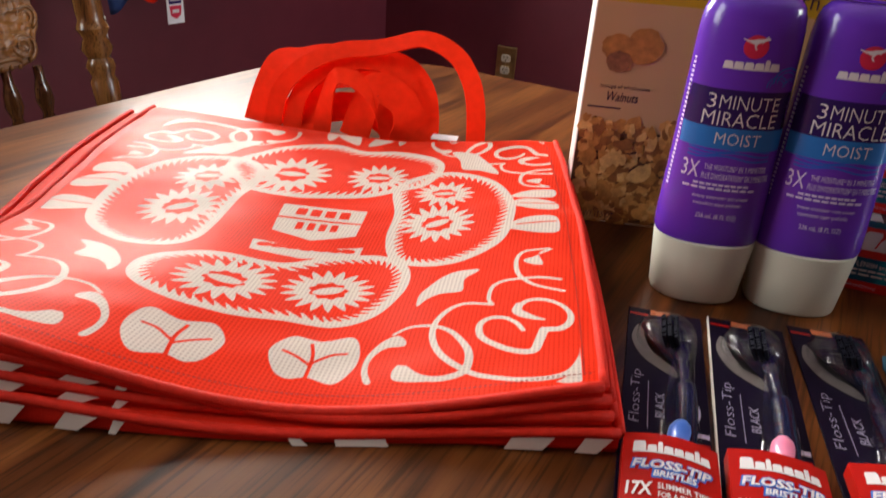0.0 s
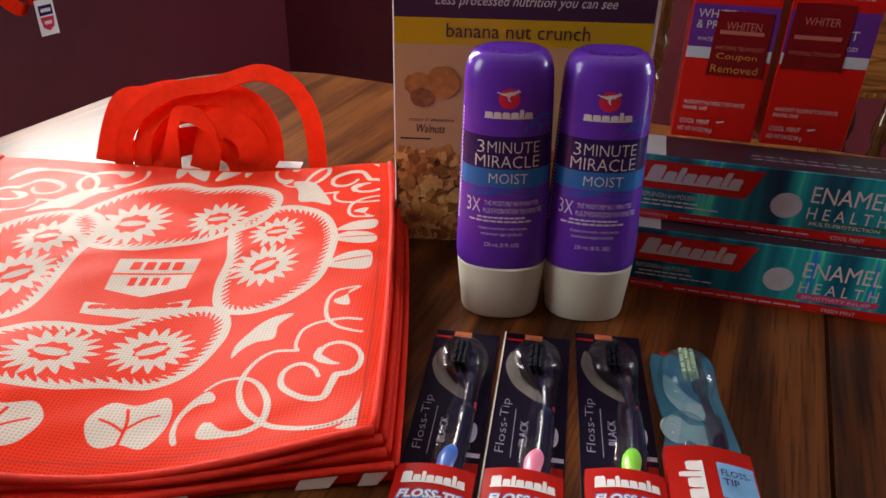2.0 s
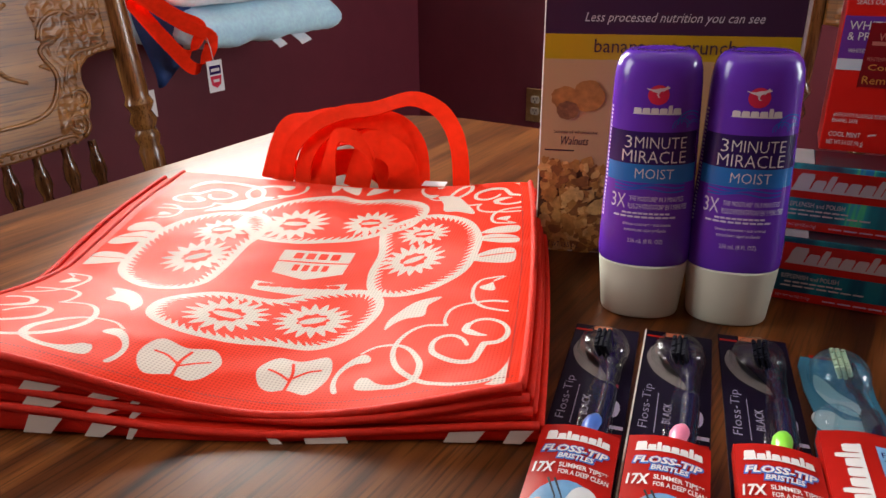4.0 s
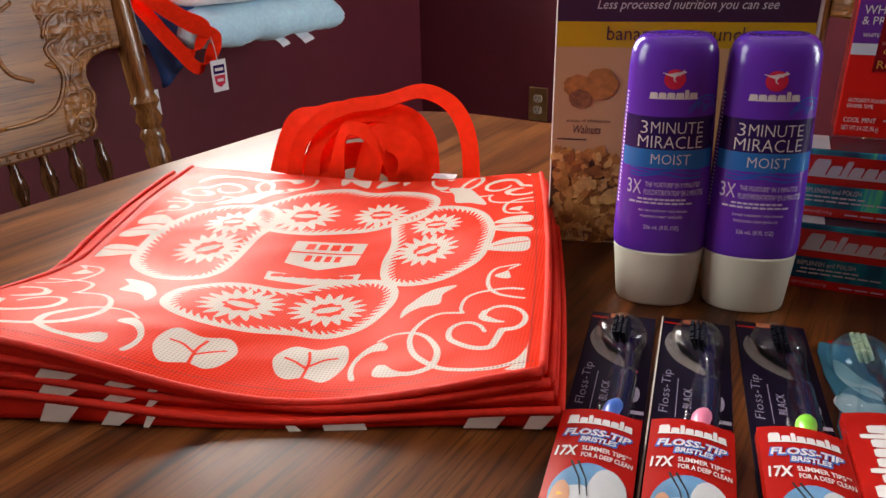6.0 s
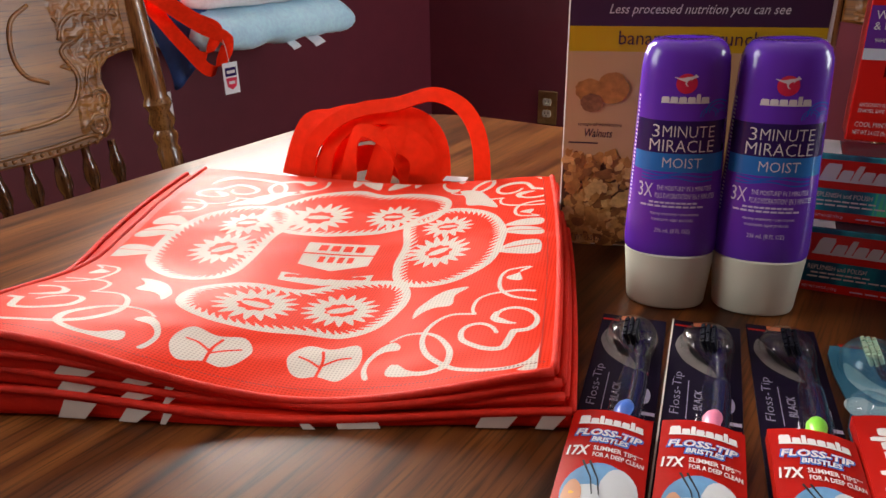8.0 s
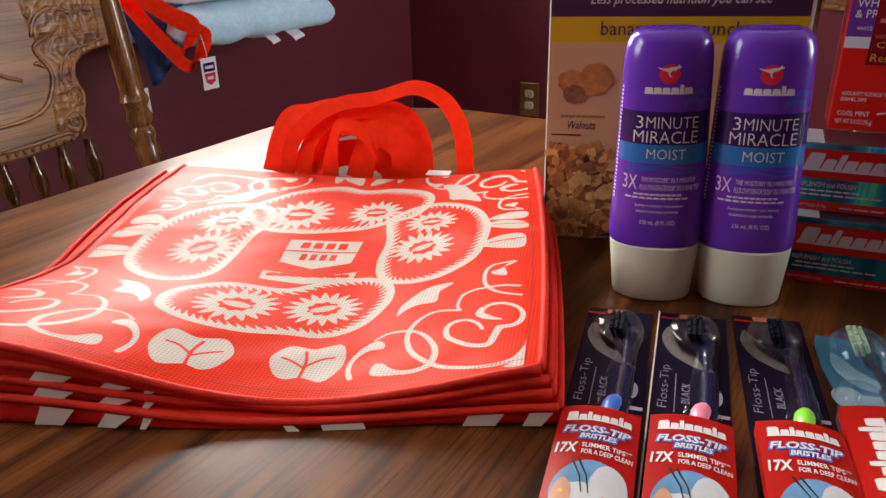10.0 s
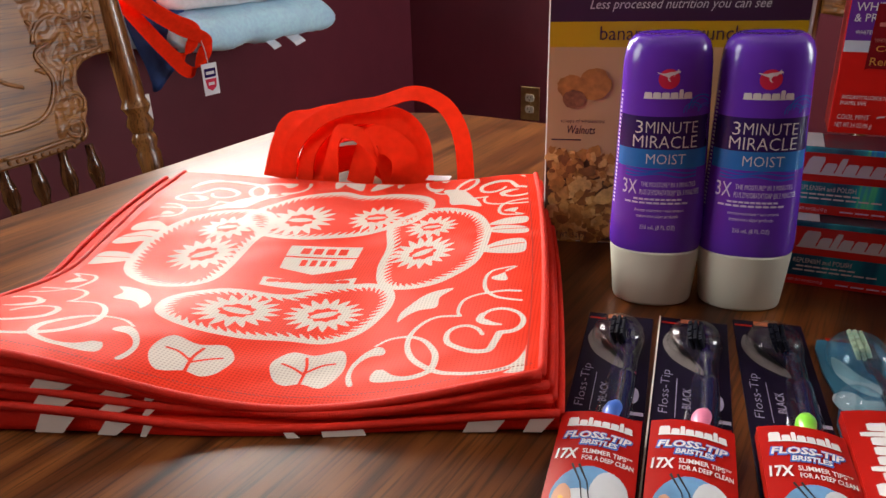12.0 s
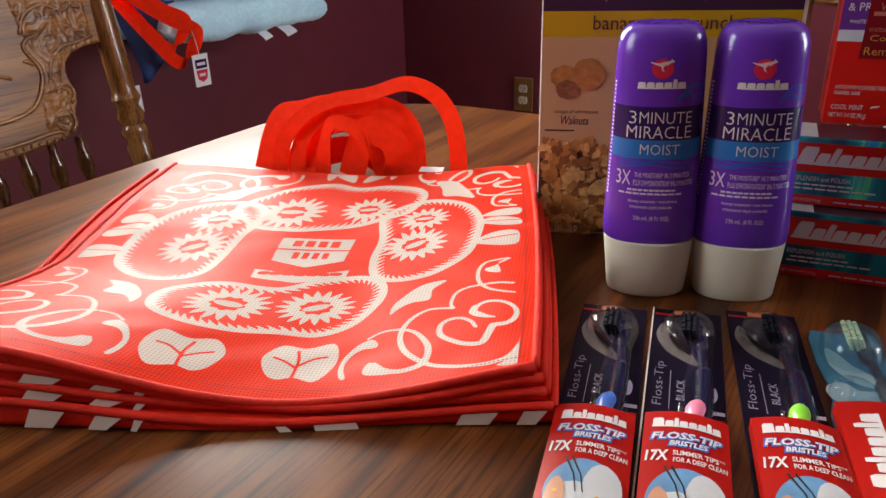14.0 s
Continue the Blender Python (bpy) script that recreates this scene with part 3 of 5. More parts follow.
wreath([(120, 90), (125, 62), (147, 47), (176, 42), (203, 44), (228, 42), (247, 56), (259, 86), (257, 112), (240, 126), (214, 122), (188, 108), (156, 112), (136, 108)])
wreath([(240, 150), (247, 122), (268, 112), (292, 121), (312, 146), (318, 186), (312, 222), (297, 246), (268, 258), (242, 246), (234, 220), (240, 186)])
wreath([(114, 240), (122, 268), (142, 292), (172, 299), (196, 292), (222, 294), (252, 284), (263, 264), (252, 232), (226, 214), (198, 204), (170, 198), (140, 206)])
wreath([(138, 150), (133, 124), (112, 112), (88, 121), (68, 146), (62, 186), (68, 222), (83, 246), (112, 258), (136, 246), (144, 220), (140, 186)])
for x, y, r, n, k, f in ((160, 236, 24, 17, 0.1, 1.25), (219, 243, 20, 16, 0.35, 1.2), (269, 218, 19, 15, 0.2, 1.1), (269, 172, 22, 17, 0.6, 1.1),
                         (218, 80, 23, 18, 0.5, 0.95), (165, 79, 24, 18, -0.2, 0.95), (111, 218, 19, 15, 0.2, 1.1), (111, 172, 22, 17, 0.6, 1.1)):
    flower(x, y, r, n, k, f)
# the shop's badge: a shield of two plain blocks and a scroll beneath
shape([(169, 187), (222, 187), (221, 150), (196, 140), (171, 150)], False)
clear_ink(1.1 - near_line([(168, 168), (223, 168)])[0])
for x0, x1, y0, y1 in ((178, 214, 173, 183), (182, 210, 154, 164)):
    for i in range(4):
        a = x0 + (x1 - x0) * i / 4
        clear_ink(near_line([(a + 1, y0), (a + (x1 - x0) / 4 - 1.6, y0), (a + (x1 - x0) / 4 - 1.6, y1), (a + 1, y1)], True)[2])
shape([(164, 136), (196, 128), (228, 136), (227, 123), (196, 115), (165, 123)], False)
for i in range(7):
    clear_ink(2.6 - near_line([(170 + 8 * i, 128 - 0.7 * abs(i - 3) * -1), (173.5 + 8 * i, 128 + 0.7 * abs(i - 3))])[0])
# leaves with red veins, at the base and at the mouth
for sx in (1, -1):
    cx = 193 + sx * 30
    L = [(cx + sx * a, b * 1.08 - 10) for a, b in ((-20, 24), (-12, 37), (2, 34), (16, 39), (21, 28), (20, 14), (12, 1), (0, 5), (-9, 3), (-16, 9))]
    shape(L)
    for v in (((-1, 2), (0, 20), (-2, 31)), ((0, 14), (-7, 20), (-14, 24)), ((0, 16), (8, 23), (15, 25))):
        d, _, _, _ = near_line(curve2([(cx + sx * a, b * 1.08 - 10) for a, b in v]))
        clear_ink(0.9 - d)
    for pts in (((8, 302), (27, 313), (30, 324), (14, 322)), ((33, 306), (40, 318), (36, 325), (30, 318))):
        shape([(191.5 + sx * (a - 4), b) for a, b in pts])
    # the pairs of petals at the two side edges
    for pts in (((122, 160), (150, 151), (155, 160), (151, 174), (134, 172)), ((122, 196), (140, 188), (154, 190), (152, 204), (132, 208)), ((124, 212), (150, 212), (152, 226), (134, 224))):
        shape([(191.5 + sx * a, b) for a, b in pts])
    for y in (163, 198):
        clear_ink(0.7 - near_line([(191.5 + sx * 128, y), (191.5 + sx * 153, y + 3)])[0])
    # slanted blades in the corners
    shape([(191.5 + sx * a, b) for a, b in ((76, 64), (76, 76), (80, 86), (88, 98), (97, 105), (108, 106), (100, 94), (99, 80), (88, 78), (81, 72))])
    shape([(191.5 + sx * a, b) for a, b in ((75, 293), (92, 290), (103, 276), (113, 254), (98, 260), (86, 263), (82, 278))])
    # scrolls
    for k, fy in ((1, lambda y: y), (0, lambda y: 312 - y * 0.62)):
        if not k and sx < 0:
            fy = lambda y: 312 - y * 0.60
        q = lambda *pts: [(191.5 + sx * a, fy(b)) for a, b in pts]
        stroke(q((67, 35), (75, 42), (87, 42), (97, 34), (104, 17), (103, 2), (97, -4), (88, -6), (80, -3), (74, 4)), 0.8, 1.9, 2.2)
        stroke(q((116, 63), (102, 65), (93, 58), (87, 44), (87, 28), (93, 11), (105, -2), (117, -7), (128, -9), (139, -8), (148, -3), (154, 7), (157, 17)), 1.2, 1.9, 1.2)
        stroke(q((116, 63), (114, 70), (116, 83), (123, 90), (133, 92), (143, 92), (153, 89)), 1.0, 1.3, 1.2)
        stroke(q((148, 130), (141, 129), (133, 126), (129, 115), (130, 98), (137, 85), (147, 78), (154, 75)), 1.0, 1.4, 1.1)
        shape(q((151, 130), (142, 124), (144, 108), (136, 110), (133, 115), (139, 119)))
        stroke(q((131, 34), (128, 42), (122, 48), (115, 48), (110, 42), (110, 31), (115, 23), (124, 16), (134, 15), (138, 24), (141, 34)), 1.2, 1.9, 2.3)
        stroke(q((141, 34), (149, 35), (154, 41), (155, 50), (151, 59), (143, 65), (135, 65), (130, 60)), 2.2, 1.4, 1.5)
        stroke(q((130, 61), (129, 54), (136, 47), (142, 44)), 2.2, 2.9, 0.8)
        shape(q((157, 18), (151, 1), (145, -8), (141, -11), (150, -11), (156, -4), (159, 8)))
        shape(q((57, -8), (55, 2), (56, 14), (61, 26), (67, 33), (71, 33), (74, 28), (73, 24), (66, 23), (61, 18), (58, 10), (58, 1), (60, -8)))
        shape(q((70, -6), (69, 1), (72, 7), (75, 1), (80, -3), (87, -7), (79, -8)))
edge = np.minimum(np.minimum(RX - 7, BW - 8 - RX), np.minimum(RY - 3, BH - 2 - RY))
np.minimum(INK, np.clip(edge, -2, 2), out=INK)


def printed_fabric():
    """Woven red plastic fabric with cream ink where the print's field is above zero."""
    m = bpy.data.materials.new("printed_bag_fabric")
    m.use_nodes = True
    n, l = m.node_tree.nodes, m.node_tree.links
    b = n["Principled BSDF"]
    at, mr, mix, co = n.new("ShaderNodeAttribute"), n.new("ShaderNodeMapRange"), n.new("ShaderNodeMix"), n.new("ShaderNodeTexCoord")
    at.attribute_name = "ink"
    mr.inputs[1].default_value, mr.inputs[2].default_value = -0.25, 0.25
    mix.data_type = "RGBA"
    tone = n.new("ShaderNodeTexNoise")
    tone.inputs["Scale"].default_value, tone.inputs["Detail"].default_value = 35, 5
    red = n.new("ShaderNodeMix")
    red.data_type = "RGBA"
    red.inputs[6].default_value, red.inputs[7].default_value = (0.62, 0.024, 0.008, 1), (0.74, 0.036, 0.012, 1)
    l.new(co.outputs["Object"], tone.inputs["Vector"]), l.new(tone.outputs[0], red.inputs[0])
    mix.inputs[7].default_value = (0.56, 0.50, 0.45, 1)
    l.new(at.outputs["Fac"], mr.inputs[0]), l.new(mr.outputs[0], mix.inputs[0]), l.new(red.outputs[2], mix.inputs[6])
    weave = n.new("ShaderNodeMix")
    weave.data_type, weave.blend_type = "RGBA", "MULTIPLY"
    weave.inputs[0].default_value = 1.0
    l.new(mix.outputs[2], weave.inputs[6])
    waves = []
    for axis, s in (("X", 145.0), ("Y", 145.0)):
        w = n.new("ShaderNodeTexWave")
        w.bands_direction = axis
        w.inputs["Scale"].default_value, w.inputs["Distortion"].default_value, w.inputs["Detail Scale"].default_value = s, 0.6, 40
        l.new(co.outputs["Object"], w.inputs["Vector"])
        waves.append(w)
    mul, bp = n.new("ShaderNodeMath"), n.new("ShaderNodeBump")
    mul.operation = "MULTIPLY"
    l.new(waves[0].outputs["Fac"], mul.inputs[0]), l.new(waves[1].outputs["Fac"], mul.inputs[1])
    dim = n.new("ShaderNodeMapRange")
    dim.inputs[3].default_value, dim.inputs[4].default_value = 1.06, 0.64
    l.new(mul.outputs[0], dim.inputs[0]), l.new(dim.outputs[0], weave.inputs[7])
    bp.inputs["Strength"].default_value, bp.inputs["Distance"].default_value = 0.22, 0.0004
    l.new(mul.outputs[0], bp.inputs["Height"])
    # matt dyed weave with a thin plastic skin that gives a weak, soft shine
    di, gl, mx = n.new("ShaderNodeBsdfDiffuse"), n.new("ShaderNodeBsdfGlossy"), n.new("ShaderNodeMixShader")
    l.new(weave.outputs[2], di.inputs["Color"])
    gl.inputs["Roughness"].default_value = 0.37
    fr, skin = n.new("ShaderNodeFresnel"), n.new("ShaderNodeMath")
    fr.inputs["IOR"].default_value, skin.operation = 1.22, "MULTIPLY"
    thread = n.new("ShaderNodeMapRange")
    thread.inputs[3].default_value, thread.inputs[4].default_value = 0.42, 0.12
    l.new(mul.outputs[0], thread.inputs[0]), l.new(thread.outputs[0], skin.inputs[0]), l.new(fr.outputs[0], skin.inputs[1]), l.new(skin.outputs[0], mx.inputs[0]), l.new(bp.outputs[0], di.inputs["Normal"])
    l.new(di.outputs[0], mx.inputs[1]), l.new(gl.outputs[0], mx.inputs[2]), l.new(mx.outputs[0], n["Material Output"].inputs[0])
    n.remove(b)
    return m


PRINTED = printed_fabric()
LAYERS = (0.36, 0.57, 0.78, 1.0)
SHIFT = ((-0.016, 0.010, -0.002), (-0.013, 0.006, 0.003), (-0.016, 0.004, 0.001), (0.0, 0.0, 0.0))   # left and right overhang, base's shift


def layer_point(k, s, t, level):
    """A point on bag k's upper face (level 1) or underside (level 0)."""
    x, y, z = (float(a) for a in bag_surface(s, t))
    l0, r0, f0 = SHIFT[k]
    lo = LAYERS[k - 1] if k else 0.0
    w = lo + (LAYERS[k] - lo) * level
    slant = (-0.008 + 0.004 * s) * (1 - w) * (1 - t)
    wob = 0.0022 * math.sin(9 * s + 2.1 * k) * (k < 3)
    return Vector((x + l0 * (1 - s) * min(1.0, 0.15 + 1.6 * t) + r0 * s, y + slant + f0 * (1 - t) + wob * (1 - t) - 0.010 * (3 - k) * t * (1 - s), TOP + (z - TOP) * w + 0.0004 * (level - 0.5)))


def bag_shell(k, level0, level1):
    """The closed flat bag, with a soft fold round its base and sides."""
    bm = bmesh.new()
    n = 44
    rim = [(i / n, 0.0) for i in range(n)] + [(1.0, i / n) for i in range(n)] + [(1 - i / n, 1.0) for i in range(n)] + [(0.0, 1 - i / n) for i in range(n)]
    rows = []
    for lv, ins in ((level0, 0.010), (level0 + 0.12, 0.002), (0.35, 0.0), (0.65, 0.0), (level1 - 0.12, 0.002), (level1, 0.010)):
        rows.append([layer_point(k, ins + (1 - 2 * ins) * s, ins + (1 - 2 * ins) * t, lv) for s, t in rim])
    rings(bm, rows, False, False)
    for lv, flip in ((level0, True), (level1, False)):
        g = [[bm.verts.new(layer_point(k, 0.01 + 0.98 * i / n, 0.01 + 0.98 * j / n, lv)) for i in range(n + 1)] for j in range(n + 1)]
        for j in range(n):
            for i in range(n):
                q = (g[j][i], g[j][i + 1], g[j + 1][i + 1], g[j + 1][i])
                bm.faces.new(q[::-1] if flip else q)
    bmesh.ops.remove_doubles(bm, verts=bm.verts, dist=1e-6)
    return bm


def strap(pts, tilt, width=0.016):
    """A handle: a folded strap whose flat side turns with the arc."""
    c = spline(pts, 10)
    mid = sum(c, Vector()) / len(c)
    mid.z = min(p.z for p in c)
    sides = []
    for i, p in enumerate(c):
        r = (p - mid)
        q = noise.noise(p * 28 + Vector((tilt * 7, 0, 0)))
        r = Vector((r.x + 0.012 * q, r.y, r.z + 0.010 * q))
        sides.append(Vector((r.x, (0.60 + tilt) * r.z, (0.60 - 0.4 * tilt) * r.z)).normalized())
    bm = bmesh.new()
    ribbon(bm, [p + (0.0125 - width / 2) * d for p, d in zip(c, sides)], sides, width, 0.0016)
    return bm


# two arcs for each bag, from the bottom of the stack up: the points of an arc, and how far its flat side leans
HANDLES = {k: [] for k in range(4)}
HANDLES[0].append(([(-0.070, 0.733, 0.757), (-0.060, 0.745, 0.780), (-0.040, 0.752, 0.798), (-0.010, 0.755, 0.804), (0.018, 0.752, 0.799), (0.034, 0.744, 0.785), (0.040, 0.735, 0.757)], 0.3))
HANDLES[0].append(([(-0.052, 0.728, 0.757), (-0.044, 0.735, 0.772), (-0.022, 0.740, 0.780), (0.004, 0.740, 0.779), (0.026, 0.733, 0.770), (0.036, 0.724, 0.757)], -0.2))
HANDLES[1].append(([(-0.097, 0.731, 0.760), (-0.091, 0.747, 0.795), (-0.083, 0.755, 0.8105), (-0.064, 0.757, 0.814), (-0.039, 0.761, 0.819), (-0.005, 0.757, 0.814), (0.030, 0.750, 0.790), (0.040, 0.742, 0.762)], 0.1))
HANDLES[1].append(([(0.040, 0.722, 0.756), (0.044, 0.721, 0.777), (0.040, 0.724, 0.792), (0.026, 0.727, 0.801), (0.009, 0.725, 0.801), (-0.007, 0.727, 0.757)], -0.3))
HANDLES[2].append(([(0.023, 0.724, 0.756), (0.018, 0.7225, 0.779), (0.009, 0.720, 0.796), (-0.007, 0.723, 0.8065), (-0.023, 0.722, 0.803), (-0.032, 0.7280, 0.757)], 0.0))
HANDLES[2].append(([(-0.045, 0.730, 0.757), (-0.036, 0.734, 0.788), (-0.0176, 0.7416, 0.809), (0.015, 0.7467, 0.8195), (0.036, 0.745, 0.8150), (0.050, 0.738, 0.802), (0.056, 0.730, 0.786), (0.058, 0.722, 0.757)], -0.1))
HANDLES[3].append(([(-0.078, 0.7290, 0.757), (-0.0695, 0.7290, 0.790), (-0.0472, 0.7269, 0.8139), (-0.0196, 0.7334, 0.8268), (0.0129, 0.7359, 0.8318), (0.0466, 0.7408, 0.8417), (0.0726, 0.7373, 0.8346),
                    (0.0882, 0.7293, 0.8187), (0.0966, 0.7184, 0.7968), (0.1001, 0.708, 0.760)], 0.0))
HANDLES[3].append(([(-0.060, 0.729, 0.757), (-0.052, 0.729, 0.788), (-0.032, 0.732, 0.810), (-0.006, 0.738, 0.818), (0.020, 0.739, 0.816), (0.038, 0.733, 0.802), (0.045, 0.726, 0.786), (0.048, 0.722, 0.757)], -0.15))


def shopping_bag(k):
    label = ("red reusable shopping bag with cream flower print, flattened" if k == 3 else "flattened red reusable shopping bag in the stack")
    root = thing("shopping_bag", Matrix(), label, "shopping bag", "stack of shopping bags")
    part("body", bag_shell(k, 0.02, 0.97), BAG_RED, root, smooth=True, angle=60)
    if k == 3:
        s, t = np.meshgrid(np.linspace(0.004, 0.996, NX), np.linspace(0.002, 0.998, NY))
        co = np.stack(bag_surface(s, t), -1).reshape(-1, 3)
        co[:, 2] += 0.0009 + 0.0004 * np.sin(co[:, 0] * 90 + 3 * np.sin(co[:, 1] * 40)) * np.sin(co[:, 1] * 75)
        i = np.arange(NX * NY).reshape(NY, NX)
        faces = np.stack([i[:-1, :-1], i[:-1, 1:], i[1:, 1:], i[1:, :-1]], -1).reshape(-1, 4)
        me = bpy.data.meshes.new("printed_face")
        me.from_pydata(co.tolist(), [], faces.tolist())
        me.attributes.new("ink", "FLOAT", "POINT").data.foreach_set("value", INK.reshape(-1).astype(np.float32))
        me.materials.append(PRINTED)
        me.shade_smooth()
        f = new("printed_face", me)
        f.parent = root
        f["label"] = "woven red face with cream flowers and scrolls"
        bm = bmesh.new()
        edge_line = [(0.012 + 0.976 * i / 150, 0.026) for i in range(151)] + [(0.024, 0.03 + 0.94 * i / 140) for i in range(141)] + [(0.976, 0.03 + 0.94 * i / 140) for i in range(141)]
        for (s0, t0), (s1, t1) in zip(edge_line, edge_line[1:]):
            if abs(s1 - s0) + abs(t1 - t0) > 0.02:
                continue
            p, r = (Vector([float(v) for v in bag_surface(a, b)]) + Vector((0, 0, 0.0015)) for a, b in ((s0, t0), (s0 + 0.6 * (s1 - s0), t0 + 0.6 * (t1 - t0))))
            side = (r - p).cross(Vector((0, 0, 1))).normalized() * 0.00035
            bm.faces.new([bm.verts.new(v) for v in (p - side, r - side, r + side, p + side)])
        part("stitching", bm, STITCH_RED, root, "dark red stitched seam")
    n = 40
    for pts in ([layer_point(k, 0, i / n, 0.96) for i in range(n + 1)], [layer_point(k, 1, i / n, 0.96) for i in range(n + 1)],
                [layer_point(k, i / n, 0, 0.96) for i in range(n + 1)]):
        bm = bmesh.new()
        tube(bm, [p + Vector((0, 0, 0.0003)) for p in pts], 0.0024, 8)
        part("piping", bm, PIPING_RED, root, smooth=True)
    for pts, tilt in HANDLES[k]:
        part("handle", strap(pts, tilt, 0.026 if k < 2 else 0.016), STRAP_RED, root, smooth=True, angle=30)
    if k == 2:
        part("care_label", boxed(0.066, 0.088, 0.708, 0.722, 0.7700, 0.7705), TAG_WHITE, root, "white paper care label")
    # cream print that folds down over the base
    if k < 3:
        for s0, w, lean in ((0.262, 0.017, 0.012), (0.352, 0.012, 0.014), (0.402, 0.004, 0.006), (0.615, 0.006, -0.006), (0.690, 0.022, -0.003), (0.890, 0.018, 0.008), (0.968, 0.011, 0.010)):
            if k and 0.5 < s0:
                continue
            bm = bmesh.new()
            rows = []
            for lv in (0.16, 0.38, 0.62, 0.84):
                row = []
                for i in range(4):
                    s = s0 + (w * (i / 3 - 0.5) + 0.6 * lean * (lv - 0.5) * (1.5 if i > 1 else 0.9)) / 0.36
                    row.append(bm.verts.new(layer_point(k, s, -0.0006, lv) + Vector((0.0002, -0.0016, 0))))
                rows.append(row)
            for a, b in zip(rows, rows[1:]):
                for i in range(3):
                    bm.faces.new((a[i], a[i + 1], b[i + 1], b[i]))
            part("print_patch", bm, PRINT_WHITE, root)
    return root


for k in range(4):
    shopping_bag(k)


# ---- hair treatment bottles ----
PROFILE = [(0.0385, 0.0292), (0.040, 0.0299), (0.046, 0.0300), (0.062, 0.0295), (0.090, 0.0284), (0.120, 0.0275), (0.143, 0.0268), (0.154, 0.0264), (0.1615, 0.0256),
           (0.1668, 0.0238), (0.1700, 0.0208), (0.1714, 0.0176)]
DEEP = 0.74


def half_width(z):
    return float(np.interp(z, [p[0] for p in PROFILE], [p[1] for p in PROFILE]))


def oval(z, a, b, n=48, power=2.3):
    out = []
    for i in range(n):
        t = 2 * math.pi * i / n
        c, s = math.cos(t), math.sin(t)
        out.append(Vector((a * math.copysign(abs(c) ** (2 / power), c), b * math.copysign(abs(s) ** (2 / power), s), z)))
    return out


def on_bottle(off):
    def place(x, z):
        a = half_width(z)
        k = min(0.995, abs(x) / a)
        return Vector((x, -a * DEEP * (1 - k ** 2.3) ** (1 / 2.3) - off, z))
    return place


def bottle(m):
    root = thing("conditioner_bottle", m, "purple hair treatment bottle standing on its white cap", "bottle", "hair treatment bottles")
    bm = bmesh.new()
    rings(bm, [oval(z, a, a * DEEP) for z, a in PROFILE] + [oval(0.1708, 0.0146, 0.0146 * DEEP), oval(0.1702, 0.006, 0.006 * DEEP)])
    body = part("body", bm, BOTTLE_PURPLE, root, smooth=True, angle=60)
    bm = bmesh.new()
    rings(bm, [oval(z, a, a * (DEEP + 0.06)) for z, a in ((0, 0.0245), (0.0006, 0.0256), (0.002, 0.0261), (0.020, 0.0277), (0.036, 0.0291), (0.0378, 0.0290), (0.0384, 0.0276))])
    cap = part("cap", bm, CAP_WHITE, root, "matt white plastic flip cap", smooth=True, angle=50)
    part("notch", boxed(-0.0200, -0.0185, -0.0148, -0.0130, 0.0004, 0.0030), INK_BLACK, cap)
    low, mid, high = on_bottle(0.0001), on_bottle(0.00022), on_bottle(0.00034)
    for name, z0, z1, mat in (("dark_band", 0.1055, 0.1255, LABEL_DARK), ("blue_band", 0.0940, 0.1055, LABEL_BLUE)):
        bm = bmesh.new()
        bar(bm, -0.0262, 0.0262, z0, z1, low, 40)
        part(name, bm, mat, root)
    bm = bmesh.new()
    disc(bm, 0.0005, 0.1475, 0.0062, 0.0058, low, 28)
    part("emblem", bm, EMBLEM_RED, root, "round red emblem")
    bm = bmesh.new()
    for cx, cz, r0 in ((0.020, 0.131, 0.0072), (0.0155, 0.1285, 0.0055), (0.0225, 0.1285, 0.0040)):
        for r in (r0, r0 * 0.72):
            pts = [(cx + r * math.cos(radians(a)), cz + r * math.sin(radians(a))) for a in range(20, 200, 12)]
            pts = [p for p in pts if p[0] < 0.0255]
            if len(pts) > 2:
                inner = [(cx + (x - cx) * 0.88, cz + (z - cz) * 0.88) for x, z in pts]
                va, vb = [bm.verts.new(low(*p)) for p in pts], [bm.verts.new(low(*p)) for p in inner]
                for i in range(len(pts) - 1):
                    bm.faces.new((va[i], vb[i], vb[i + 1], va[i + 1]))
    part("swirl", bm, SWIRL_BLUE, root)
    for k in range(3):
        bm = bmesh.new()
        edge = [(-0.0215 + 0.0425 * i / 16, 0.0938 - 0.0022 * k - 0.0016 * math.sin(math.pi * i / 8 + k) * math.sin(math.pi * i / 16)) for i in range(17)]
        flat(bm, edge + [(x, z - 0.0010) for x, z in edge[::-1]], low)
        part("wave_print", bm, SWIRL_BLUE, root)
    bm = bmesh.new()
    flat(bm, [(-0.0082, 0.1516), (-0.0070, 0.1519), (-0.0046, 0.1511), (-0.0018, 0.1512), (0.0010, 0.1521), (0.0038, 0.1523), (0.0056, 0.1531), (0.0060, 0.1545), (0.0066, 0.1534),
              (0.0078, 0.1527), (0.0080, 0.1519), (0.0064, 0.1515), (0.0050, 0.1508), (0.0040, 0.1497), (0.0032, 0.1489), (0.0036, 0.1501), (0.0020, 0.1500), (0.0012, 0.1488),
              (0.0004, 0.1474), (0.0012, 0.1458), (0.0022, 0.1451), (0.0006, 0.1452), (-0.0006, 0.1470), (-0.0004, 0.1484), (-0.0020, 0.1494), (-0.0050, 0.1502)], lambda x, z: mid(x * 0.85, 0.1492 + (z - 0.1492) * 0.78))
    part("kangaroo_mark", bm, INK_WHITE, root)
    bm = bmesh.new()
    word_shape(bm, 0.0005, 0.1388, 0.028, 0.0056, "oooolo", mid)
